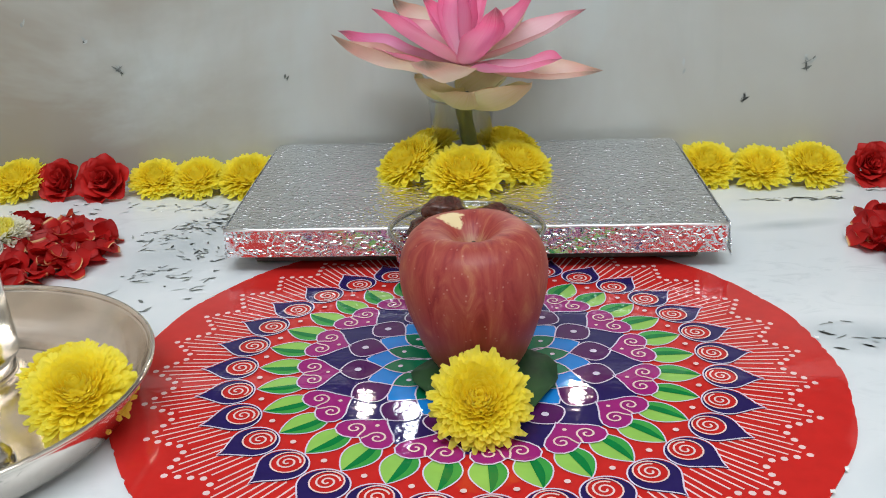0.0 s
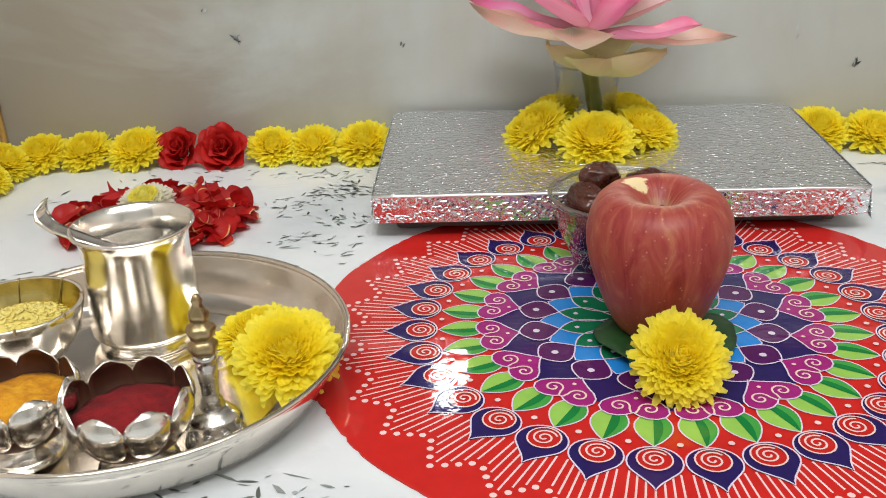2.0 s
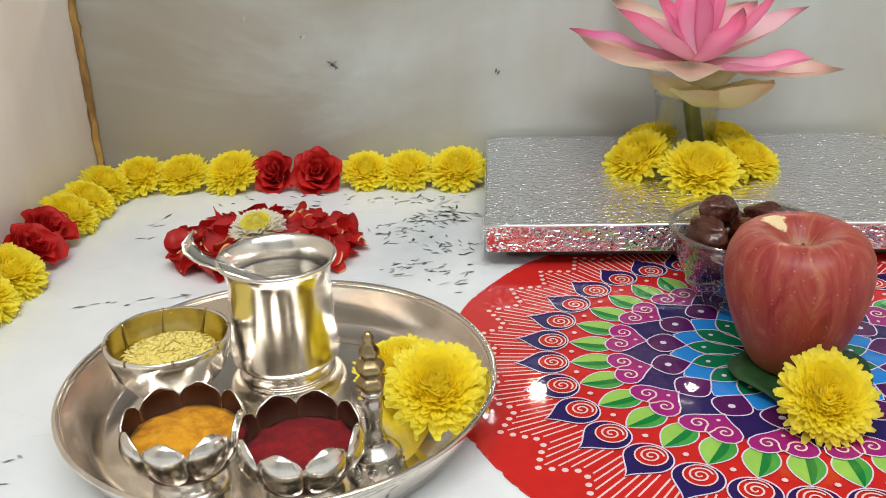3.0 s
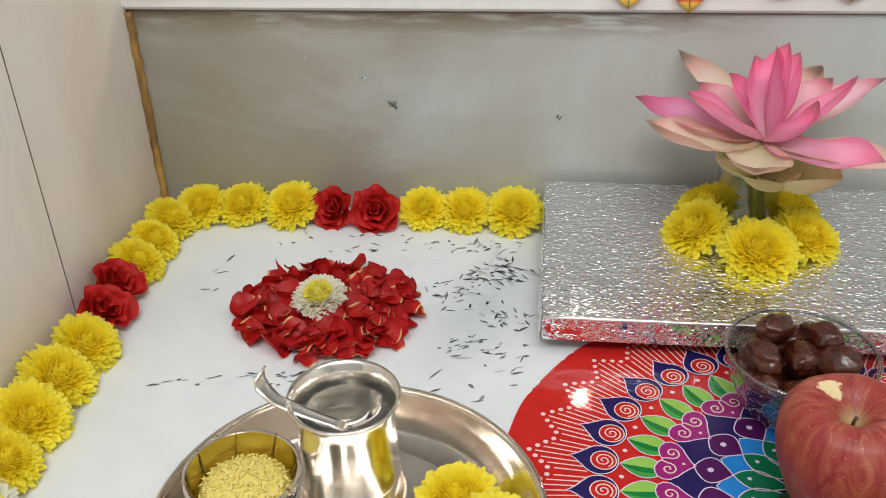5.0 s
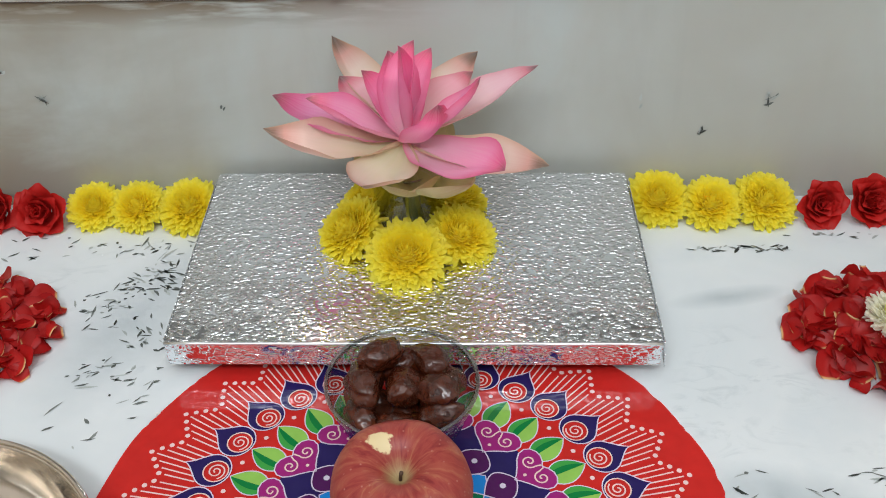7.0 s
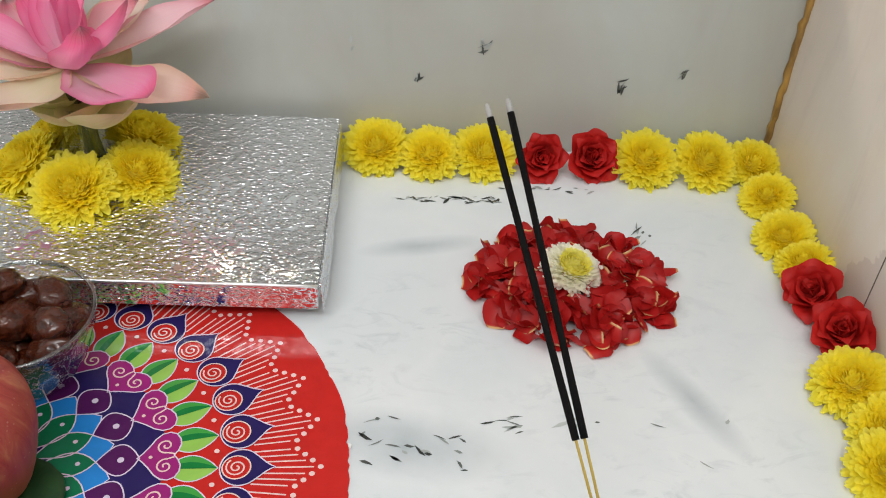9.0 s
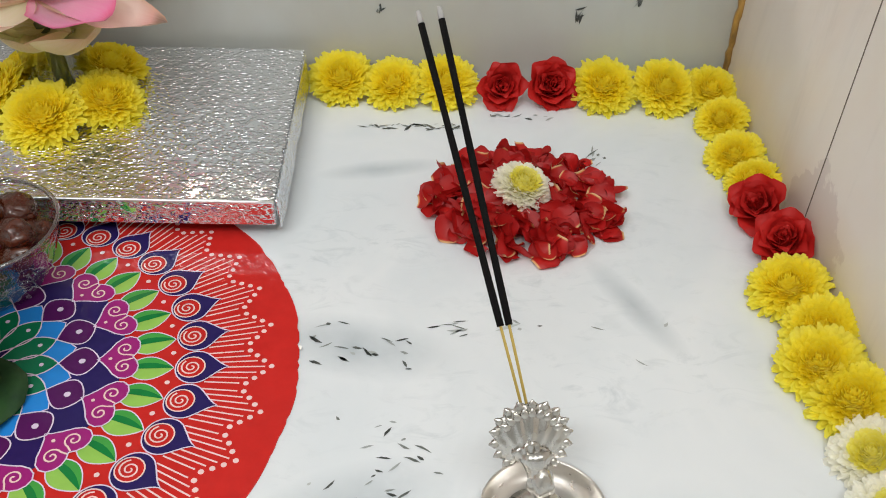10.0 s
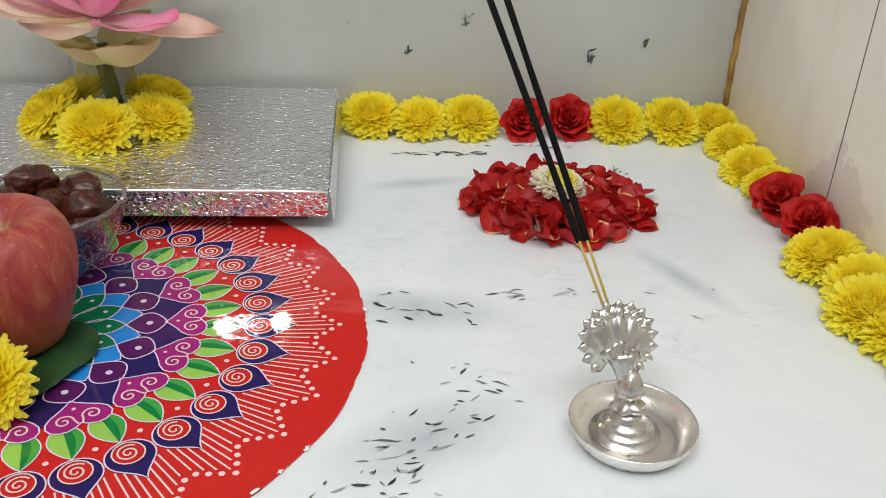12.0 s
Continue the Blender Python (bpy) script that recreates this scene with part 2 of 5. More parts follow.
def thin_glass(name, tint, gloss, wave, least=0.03):
    """A thin clear wall: light goes straight on, gloss grows at grazing angles."""
    m = Mat(name, tint, 0.03)
    clear, shine, mx = m.node("BsdfTransparent"), m.node("BsdfGlossy", Roughness=0.04), m.node("MixShader")
    clear.inputs["Color"].default_value = (*tint, 1)
    fr = m.node("LayerWeight", Blend=0.5)
    b = m.node("Bump", Strength=wave, Distance=0.002)
    m.link(m.noise(m.coords("Object"), 75.0, 2.0), b.inputs["Height"])
    m.link(b.outputs[0], shine.inputs["Normal"])
    m.link(b.outputs[0], fr.inputs["Normal"])
    m.link(m.math("ADD", m.math("MULTIPLY", m.math("POWER", fr.outputs["Facing"], 2.6), gloss), least), mx.inputs[0])
    m.link(clear.outputs[0], mx.inputs[1])
    m.link(shine.outputs[0], mx.inputs[2])
    m.link(mx.outputs[0], m.t.nodes["Material Output"].inputs["Surface"])
    return m


M_GLASS = thin_glass("clear_glass", (0.90, 0.92, 0.93), 0.9, 0.4)
M_RIMGLASS = thin_glass("glass_rim", (0.80, 0.83, 0.83), 0.9, 0.3, 0.22)
M_THINGLASS = thin_glass("thin_tumbler_glass", (0.965, 0.98, 0.975), 0.6, 0.0, 0.05)


def petal_mat(name, stops, amount, through_colour, rough=0.55, streak=0.0, rim=None, spread=0.26):
    """Colour from the foot of the petal (0) to its tip (1), with fine lengthwise veins."""
    m = Mat(name, stops[-1][1], rough)
    uv = m.node("UVMap")
    sep = m.node("SeparateXYZ")
    m.link(uv.outputs[0], sep.inputs[0])
    col = m.ramp(sep.outputs["Y"], *stops)
    ob = m.node("ObjectInfo")
    g = m.node("NewGeometry")
    var = m.math("ADD", m.math("MULTIPLY", ob.outputs["Random"], 0.5), m.math("MULTIPLY", g.outputs["Random Per Island"], 0.5))
    hsv = m.node("HueSaturation")
    m.link(col, hsv.inputs["Color"])
    m.link(m.math("ADD", m.math("MULTIPLY", var, spread), 1.01 - spread / 2), hsv.inputs["Value"])
    col = hsv.outputs["Color"]
    if streak:
        mp = m.node("Mapping")
        mp.inputs["Scale"].default_value = (26, 1.2, 1)
        m.link(uv.outputs[0], mp.inputs["Vector"])
        n = m.noise(mp.outputs[0], 1.0, 3.0)
        col = m.mix(m.math("MULTIPLY", m.ramp(n, (0.42, (0, 0, 0)), (0.62, (1, 1, 1))), streak), col, m.mix(0.5, col, (0.95, 0.80, 0.82)))
        m.bump(n, 0.25, 0.0006)
    if rim:            # a deeper colour along both margins
        off = m.math("ABSOLUTE", m.math("SUBTRACT", m.math("MULTIPLY", sep.outputs["X"], 2.0), 1.0))
        col = m.mix(m.math("MULTIPLY", m.math("POWER", off, 5.0), 0.75), col, rim)
    m.colour(col)
    return m.thin(amount, m.mix(0.5, col, through_colour))


M_MUM = petal_mat("yellow_petal", ((0.0, (0.96, 0.82, 0.024)), (0.35, (0.98, 0.87, 0.040)), (1.0, (1.0, 0.94, 0.14))), 0.62, (0.99, 0.91, 0.11), 0.55, 0.0, None, 0.14)
M_MUMIN = petal_mat("golden_floret", ((0.0, (0.97, 0.82, 0.022)), (0.5, (0.98, 0.86, 0.034)), (1.0, (1.0, 0.92, 0.09))), 0.64, (0.99, 0.89, 0.08), 0.55, 0.0, None, 0.14)
M_WHITE = petal_mat("white_petal", ((0.0, (0.80, 0.76, 0.32)), (0.3, (0.94, 0.92, 0.76)), (1.0, (0.97, 0.96, 0.90))), 0.6, (0.9, 0.88, 0.75))
M_WHITEIN = petal_mat("lemon_floret", ((0.0, (0.95, 0.88, 0.12)), (0.5, (0.96, 0.90, 0.20)), (1.0, (0.97, 0.93, 0.36))), 0.62, (0.95, 0.92, 0.3))
M_ROSE = petal_mat("red_rose_petal", ((0.0, (0.48, 0.015, 0.010)), (0.5, (0.60, 0.017, 0.013)), (1.0, (0.56, 0.014, 0.012))), 0.36, (0.65, 0.012, 0.01), 0.62)
M_LOOSE = petal_mat("loose_rose_petal", ((0.0, (0.88, 0.66, 0.36)), (0.06, (0.82, 0.46, 0.18)), (0.09, (0.58, 0.05, 0.03)), (0.13, (0.54, 0.013, 0.010)), (1.0, (0.47, 0.009, 0.010))), 0.32, (0.70, 0.012, 0.01), 0.5, 0.0, (0.28, 0.005, 0.007), 0.55)
M_LOTUS = petal_mat("pink_lotus_petal", ((0.0, (0.88, 0.66, 0.70)), (0.3, (0.88, 0.50, 0.68)), (0.7, (0.84, 0.30, 0.55)), (0.86, (0.76, 0.11, 0.30)), (0.93, (0.50, 0.05, 0.12)), (0.975, (0.14, 0.03, 0.04))), 0.42, (0.98, 0.36, 0.60), 0.42, 0.28, (0.70, 0.09, 0.26))
M_LOTUSPINK = petal_mat("blush_lotus_petal", ((0.0, (0.88, 0.78, 0.70)), (0.4, (0.88, 0.66, 0.67)), (0.78, (0.85, 0.48, 0.56)), (0.90, (0.62, 0.14, 0.20)), (0.96, (0.10, 0.03, 0.03))), 0.38, (0.95, 0.6, 0.65), 0.42, 0.28, (0.70, 0.24, 0.30))
M_LOTUSPALE = petal_mat("cream_lotus_petal", ((0.0, (0.66, 0.64, 0.36)), (0.35, (0.82, 0.76, 0.55)), (0.70, (0.84, 0.66, 0.58)), (0.84, (0.68, 0.34, 0.30)), (0.91, (0.20, 0.09, 0.06)), (0.96, (0.06, 0.03, 0.02))), 0.38, (0.92, 0.76, 0.6), 0.45, 0.25, (0.60, 0.34, 0.22))
M_SEPAL = petal_mat("greenish_sepal", ((0.0, (0.50, 0.52, 0.18)), (0.6, (0.70, 0.68, 0.36)), (1.0, (0.56, 0.40, 0.20))), 0.25, (0.6, 0.6, 0.25), 0.5, 0.3)
M_STEM = Mat("lotus_stem_green", (0.10, 0.17, 0.05), 0.45)
_p = M_STEM.coords("Object")
M_STEM.colour(M_STEM.ramp(M_STEM.noise(_p, 160.0, 4.0), (0.35, (0.035, 0.065, 0.018)), (0.65, (0.12, 0.18, 0.055))))
M_STEM.bump(M_STEM.noise(_p, 500.0, 2.0), 0.4, 0.0008)
M_BETEL = Mat("dark_leaf", (0.03, 0.11, 0.03), 0.5, 0.0, Specular_IOR_Level=0.3)
_p = M_BETEL.coords("Object")
M_BETEL.colour(M_BETEL.ramp(M_BETEL.noise(_p, 60.0, 4.0), (0.3, (0.010, 0.035, 0.014)), (0.7, (0.026, 0.08, 0.022))))
M_MANGO = petal_mat("painted_mango_leaf", ((0.0, (0.10, 0.16, 0.03)), (0.55, (0.13, 0.18, 0.03)), (0.62, (0.62, 0.07, 0.02)), (0.86, (0.66, 0.10, 0.03)), (0.89, (0.80, 0.50, 0.08)), (0.97, (0.6, 0.45, 0.08)), (1.0, (0.10, 0.15, 0.03))), 0.1, (0.3, 0.3, 0.05))
M_STRING = Mat("cotton_string", (0.55, 0.48, 0.36), 0.9)

# apple skin: streaks of red over a straw ground
M_APPLE = Mat("apple_skin", (0.5, 0.1, 0.08), 0.42, 0.0, Specular_IOR_Level=0.35)
_uv = M_APPLE.node("UVMap")
_mp = M_APPLE.node("Mapping")
_mp.inputs["Scale"].default_value = (15, 3.2, 1)
M_APPLE.link(_uv.outputs[0], _mp.inputs["Vector"])
_st = M_APPLE.noise(_mp.outputs[0], 1.6, 5.0, 0.62, 1.0)
_sep = M_APPLE.node("SeparateXYZ")
M_APPLE.link(_uv.outputs[0], _sep.inputs[0])
_c1 = M_APPLE.ramp(_st, (0.30, (0.21, 0.020, 0.022)), (0.44, (0.29, 0.040, 0.034)), (0.56, (0.33, 0.068, 0.046)), (0.74, (0.43, 0.165, 0.08)))
_low = M_APPLE.ramp(M_APPLE.math("ADD", _sep.outputs["Y"], M_APPLE.math("MULTIPLY", _st, 0.25)), (0.28, (1, 1, 1)), (0.52, (0, 0, 0)))
_c2 = M_APPLE.mix(M_APPLE.math("MULTIPLY", _low, 0.65), _c1, (0.46, 0.19, 0.07))
_top = M_APPLE.ramp(M_APPLE.math("ADD", _sep.outputs["Y"], M_APPLE.math("MULTIPLY", _st, 0.08)), (0.90, (0, 0, 0)), (0.98, (1, 1, 1)))
_c3 = M_APPLE.mix(M_APPLE.math("MULTIPLY", _top, 0.75), _c2, (0.42, 0.36, 0.17))
_po = M_APPLE.coords("Object")
_dots = M_APPLE.node("TexVoronoi", Scale=210.0)
M_APPLE.link(_po, _dots.inputs["Vector"])
_d = M_APPLE.ramp(_dots.outputs["Distance"], (0.06, (1, 1, 1)), (0.16, (0, 0, 0)))
_c4 = M_APPLE.mix(M_APPLE.math("MULTIPLY", _d, 0.4), _c3, (0.55, 0.33, 0.25))
_so = M_APPLE.node("SeparateXYZ")
M_APPLE.link(_po, _so.inputs[0])
_dx = M_APPLE.math("POWER", M_APPLE.math("MULTIPLY", M_APPLE.math("ADD", _so.outputs["X"], 0.011), 80.0), 2.0)
_dy = M_APPLE.math("POWER", M_APPLE.math("MULTIPLY", M_APPLE.math("SUBTRACT", _so.outputs["Y"], 0.016), 105.0), 2.0)
_bare = M_APPLE.math("ADD", M_APPLE.math("ADD", _dx, _dy), M_APPLE.math("MULTIPLY", M_APPLE.noise(_po, 150.0, 4.0), 1.3))
_up = M_APPLE.math("GREATER_THAN", _so.outputs["Z"], 0.075)
_bm = M_APPLE.math("MULTIPLY", M_APPLE.ramp(_bare, (0.88, (1, 1, 1)), (1.0, (0, 0, 0))), _up)
M_APPLE.colour(M_APPLE.mix(_bm, _c4, (0.72, 0.58, 0.33)))
M_APPLE.bump(M_APPLE.noise(_po, 90.0, 3.0), 0.08, 0.001)
M_DATE = Mat("sticky_date_skin", (0.09, 0.03, 0.015), 0.26, 0.0, Specular_IOR_Level=0.38, Coat_Weight=0.6, Coat_Roughness=0.06)
_p = M_DATE.coords("Object")
_oi = M_DATE.node("ObjectInfo")
M_DATE.colour(M_DATE.mix(_oi.outputs["Random"], M_DATE.ramp(M_DATE.noise(_p, 120.0, 4.0), (0.3, (0.020, 0.004, 0.002)), (0.7, (0.12, 0.024, 0.007))), (0.06, 0.011, 0.003)))
M_DATE.bump(M_DATE.noise(_p, 180.0, 5.0, 0.6, 1.2), 0.7, 0.003)
M_INCENSE = Mat("black_incense_paste", (0.006, 0.0055, 0.0055), 0.95, 0.0, Specular_IOR_Level=0.15)
M_INCENSE.bump(M_INCENSE.noise(M_INCENSE.coords("Object"), 900.0, 3.0), 0.6, 0.001)
M_ASH = Mat("grey_ash", (0.38, 0.37, 0.36), 0.95)
M_BAMBOO = Mat("dyed_bamboo", (0.46, 0.33, 0.07), 0.5)
M_STALK = Mat("dry_stalk", (0.09, 0.05, 0.03), 0.8)
M_PAPER = Mat("torn_paper", (0.80, 0.79, 0.77), 0.8)


def print_mat(name, colour, colour2=None):
    """One ink of the laminated print: glossy film over flat colour."""
    m = Mat(name, colour, 0.1, 0.0, Specular_IOR_Level=0.4)
    p = m.place()
    n = m.noise(p, 90.0, 3.0)
    m.colour(m.ramp(n, (0.3, tuple(0.90 * c for c in colour)), (0.7, colour2 or colour)))
    m.rough(m.noise(p, 500.0, 3.0), 0.03, 0.07)
    return m.bump(m.noise(p, 75.0, 3.0), 0.15, 0.0010)


P_RED = print_mat("print_red", (0.57, 0.022, 0.018))
P_NAVY = print_mat("print_navy", (0.024, 0.015, 0.105))
P_LINE = print_mat("print_pale_lilac", (0.72, 0.62, 0.78))
P_PINK = print_mat("print_pale_pink", (0.84, 0.60, 0.58))
P_LIGHT = print_mat("print_light_green", (0.30, 0.56, 0.10))
P_DARK = print_mat("print_dark_green", (0.010, 0.20, 0.045))
P_MID = print_mat("print_mid_green", (0.06, 0.34, 0.06))
P_MAGENTA = print_mat("print_magenta", (0.37, 0.022, 0.20), (0.30, 0.018, 0.17))
P_PURPLE = print_mat("print_plum", (0.085, 0.012, 0.10))
P_BLUE = print_mat("print_sky_blue", (0.022, 0.24, 0.70))
P_GREEN = print_mat("print_deep_green", (0.008, 0.17, 0.075))

# ---------------------------------------------------------------- helpers


def mesh_of(name, bm, mat, smooth=True):
    me = bpy.data.meshes.new(name)
    bm.to_mesh(me)
    bm.free()
    for k in mat if isinstance(mat, (list, tuple)) else [mat]:
        me.materials.append(k.m)
    if smooth:
        me.polygons.foreach_set("use_smooth", [True] * len(me.polygons))
    return me


def part(name, bm, mat, parent=None, label="", smooth=True):
    ob = new(name, mesh_of(name, bm, mat, smooth))
    ob.parent = parent
    if label:
        tagged(ob, label)
    return ob


def shared(name, me, parent, m):
    """A further object on a mesh that exists already."""
    ob = new(name, me)
    ob.parent = parent
    ob.matrix_basis = m
    return ob


def root(name, m, label, category, group="", kind=""):
    ob = new(name)
    ob.empty_display_size = 0.01
    ob.matrix_basis = m
    return tagged(ob, label, category, group, kind)


def box(bm, lo, hi, bevel=0.0):
    r = bmesh.ops.create_cube(bm, size=1.0)
    for v in r["verts"]:
        v.co = Vector(((lo[i] + hi[i]) / 2 + v.co[i] * (hi[i] - lo[i]) for i in range(3)))
    if bevel:
        es = list({e for v in r["verts"] for e in v.link_edges})
        bmesh.ops.bevel(bm, geom=es, offset=bevel, segments=2, affect="EDGES")
    return bm


def lathe(profile, seg=48, bm=None, lobes=None):
    """Turns a list of (radius, z) round the z axis. lobes(angle, z, k): a factor on the radius."""
    bm = bm or bmesh.new()
    uv = bm.loops.layers.uv.verify()
    rings = []
    for k, (r, z) in enumerate(profile):
        if r < 1e-6:
            rings.append([bm.verts.new((0, 0, z))])
        else:
            ring = []
            for i in range(seg):
                a = 2 * math.pi * i / seg
                f = lobes(a, z, k) if lobes else 1.0
                ring.append(bm.verts.new((r * f * math.cos(a), r * f * math.sin(a), z)))
            rings.append(ring)
    n = len(rings) - 1
    for k in range(n):
        a, b = rings[k], rings[k + 1]
        for i in range(seg):
            j = (i + 1) % seg
            if len(a) == 1 and len(b) == 1:
                continue
            vs = [a[0], b[j], b[i]] if len(a) == 1 else [a[i], a[j], b[0]] if len(b) == 1 else [a[i], a[j], b[j], b[i]]
            f = bm.faces.new(vs)
            us = {0: (i / seg, k / n), 1: ((i + 1) / seg, k / n), 2: ((i + 1) / seg, (k + 1) / n), 3: (i / seg, (k + 1) / n)}
            pick = (0, 2, 3) if len(a) == 1 else (0, 1, 2) if len(b) == 1 else (0, 1, 2, 3)
            for lp, q in zip(f.loops, pick):
                lp[uv].uv = us[q]
    bmesh.ops.recalc_face_normals(bm, faces=bm.faces)
    return bm


def tube(points, radius, seg=10, bm=None, cap=True):
    """A round rod along points; radius: a number or one for each point."""
    bm = bm or bmesh.new()
    pts = [Vector(p) for p in points]
    rad = radius if isinstance(radius, (list, tuple)) else [radius] * len(pts)
    rings = []
    for i, p in enumerate(pts):
        d = (pts[min(i + 1, len(pts) - 1)] - pts[max(i - 1, 0)]).normalized()
        s = d.cross(Vector((0, 0, 1)) if abs(d.z) < 0.95 else Vector((1, 0, 0))).normalized()
        u = s.cross(d)
        rings.append([bm.verts.new(p + rad[i] * (math.cos(2 * math.pi * k / seg) * s + math.sin(2 * math.pi * k / seg) * u)) for k in range(seg)])
    for a, b in zip(rings, rings[1:]):
        for k in range(seg):
            bm.faces.new((a[k], a[(k + 1) % seg], b[(k + 1) % seg], b[k]))
    if cap:
        bm.faces.new(rings[0][::-1])
        bm.faces.new(rings[-1])
    bmesh.ops.recalc_face_normals(bm, faces=bm.faces)
    return bm


def blade(bm, spine, widths, side, normal, cup=0.0, across=2, ruffle=0.0, seed=0.0):
    """A petal or leaf: a strip along spine with the given half widths, hollowed by cup towards normal."""
    uv = bm.loops.layers.uv.verify()
    rows, n = [], len(spine) - 1
    for i, p in enumerate(spine):
        row = []
        for k in range(across + 1):
            v = 2 * k / across - 1
            w = widths[i]
            s = side[i] if isinstance(side, list) else side
            nn = normal[i] if isinstance(normal, list) else normal
            off = cup * w * v * v
            if ruffle:
                off += ruffle * abs(v) * math.sin(9.0 * i / n + 5.0 * v + seed) * w
            row.append(bm.verts.new(p + s * (w * v) + nn * off))
        rows.append(row)
    for i in range(n):
        for k in range(across):
            f = bm.faces.new((rows[i][k], rows[i][k + 1], rows[i + 1][k + 1], rows[i + 1][k]))
            for lp, (a, b) in zip(f.loops, ((i, k), (i, k + 1), (i + 1, k + 1), (i + 1, k))):
                lp[uv].uv = (b / across, a / n)
    return bm


def bez(a, b, c, n):
    return [a * (1 - t) ** 2 + b * (2 * t * (1 - t)) + c * t * t for t in (i / n for i in range(n + 1))]


X, Y, Z = Vector((1, 0, 0)), Vector((0, 1, 0)), Vector((0, 0, 1))

# ---------------------------------------------------------------- the niche
WALL_TURN = 1.03          # the back wall stands a little askew to the plinth


def wall_y(x):
    return 0.2265 + 0.018 * x


tagged(part("floor", box(bmesh.new(), (-1.6, -2.6, -0.05), (1.6, 0.9, 0.0)), M_FLOOR, smooth=False), "white marble floor with grey-green flecks", "floor", kind="structure")
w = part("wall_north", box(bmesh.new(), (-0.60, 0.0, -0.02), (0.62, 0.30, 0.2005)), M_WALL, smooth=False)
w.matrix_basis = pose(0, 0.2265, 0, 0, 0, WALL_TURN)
tagged(w, "low back wall of grey polished marble, stained and painted with shade under the ledge", "wall", kind="structure")
bm = box(bmesh.new(), (-0.60, -0.006, 0.2010), (0.62, 0.36, 0.2225), 0.003)
w = part("ledge", bm, M_SLAB, smooth=False)
w.matrix_basis = pose(0, 0.2265, 0, 0, 0, WALL_TURN)
tagged(w, "white marble ledge slab with a rounded front edge", "ledge", kind="structure")
w = part("wall_west", box(bmesh.new(), (-0.05, -0.60, -0.02), (0.0, 0.62, 0.55)), M_SIDE, smooth=False)
w.matrix_basis = pose(-0.562, 0.01, 0)
tagged(w, "cream marble side wall with one upright joint", "wall", kind="structure")
w = part("wall_east", box(bmesh.new(), (0.0, -0.62, -0.02), (0.05, 0.60, 0.55)), M_SIDE_EAST, smooth=False)
w.matrix_basis = pose(0.5685, 0.01, 0, 0, 0, 1.0)
tagged(w, "cream marble side wall with one upright joint", "wall", kind="structure")


def strip(name, pts, r, mat, label, category):
    ob = part(name, tube(pts, r, 6), mat)
    return tagged(ob, label, category, kind="structure")


rnd = random.Random(4)
for x, sgn in ((-0.560, 1), (0.5645, -1)):
    y = wall_y(x) - 0.002
    pts = [(x + sgn * rnd.uniform(0.0, 0.002), y - rnd.uniform(0.0, 0.002), z * 0.0066) for z in range(0, 31)]
    strip("sealant_trim", pts, [rnd.uniform(0.0031, 0.0043) for _ in pts], M_CAULK, "uneven amber sealant in the wall corner", "sealant")
strip("joint_trim", [(-0.5618, 0.012 - 0.0002 * i, 0.02 * i) for i in range(0, 27)], 0.0005, M_JOINT, "thin dark joint between marble slabs", "joint")
strip("joint_trim", [(0.5684, 0.007 - 0.0001 * i, 0.02 * i) for i in range(0, 27)], 0.0005, M_JOINT, "thin dark joint between marble slabs", "joint")
strip("joint_trim", [(-0.555 + 0.0375 * i, wall_y(-0.555 + 0.0375 * i) - 0.0012, 0.2006) for i in range(31)], 0.0013, M_JOINT, "dark dirty joint under the ledge", "joint")

# an unseen room box round the niche, added for bounced light and reflections
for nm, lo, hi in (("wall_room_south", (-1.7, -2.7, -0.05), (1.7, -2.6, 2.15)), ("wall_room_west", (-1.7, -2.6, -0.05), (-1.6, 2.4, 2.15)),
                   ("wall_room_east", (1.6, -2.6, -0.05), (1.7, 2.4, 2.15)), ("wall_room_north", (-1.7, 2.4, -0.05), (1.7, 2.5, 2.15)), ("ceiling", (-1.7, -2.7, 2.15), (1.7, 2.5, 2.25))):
    tagged(part(nm, box(bmesh.new(), lo, hi), M_DIM if nm == "wall_room_north" else M_ROOM, smooth=False), "unseen room wall, coloured dark to deepen reflections" if nm == "wall_room_north" else "unseen pale room surface, added for bounce and reflections", "ceiling" if nm == "ceiling" else "wall", kind="structure")


# flecks of dark mineral in the stone, laid as thin chips flush with it
def flecks(name, spots, place, label):
    r = random.Random(11)
    bm = bmesh.new()
    for cx, cy, rx, ry, n, turn, spread in spots:
        for _ in range(int(n * 1.2)):
            a, q = r.uniform(0, 2 * math.pi), r.random() ** 0.6
            x, y = cx + rx * q * math.cos(a), cy + ry * q * math.sin(a)
            ln, wd = r.uniform(0.0015, 0.0058) * (1.7 if r.random() < 0.12 else 1.0), r.uniform(0.0005, 0.0013)
            t = math.radians(turn + r.gauss(0, spread))
            bend = r.uniform(-0.25, 0.25)
            ps = [(-1, 0), (-0.4, -0.9), (0.3, -1), (1, 0.1), (0.4, 0.8), (-0.3, 1)]
            vs = []
            for u, v in ps:
                u2, v2 = u * ln, v * wd * r.uniform(0.6, 1.3) + bend * ln * u * u * 0.5
                vs.append(bm.verts.new(place(x + u2 * math.cos(t) - v2 * math.sin(t), y + u2 * math.sin(t) + v2 * math.cos(t))))
            bm.faces.new(vs)
    ob = part(name, bm, M_FLECK, smooth=False)
    return tagged(ob, label, "marble flecks", kind="stuff")


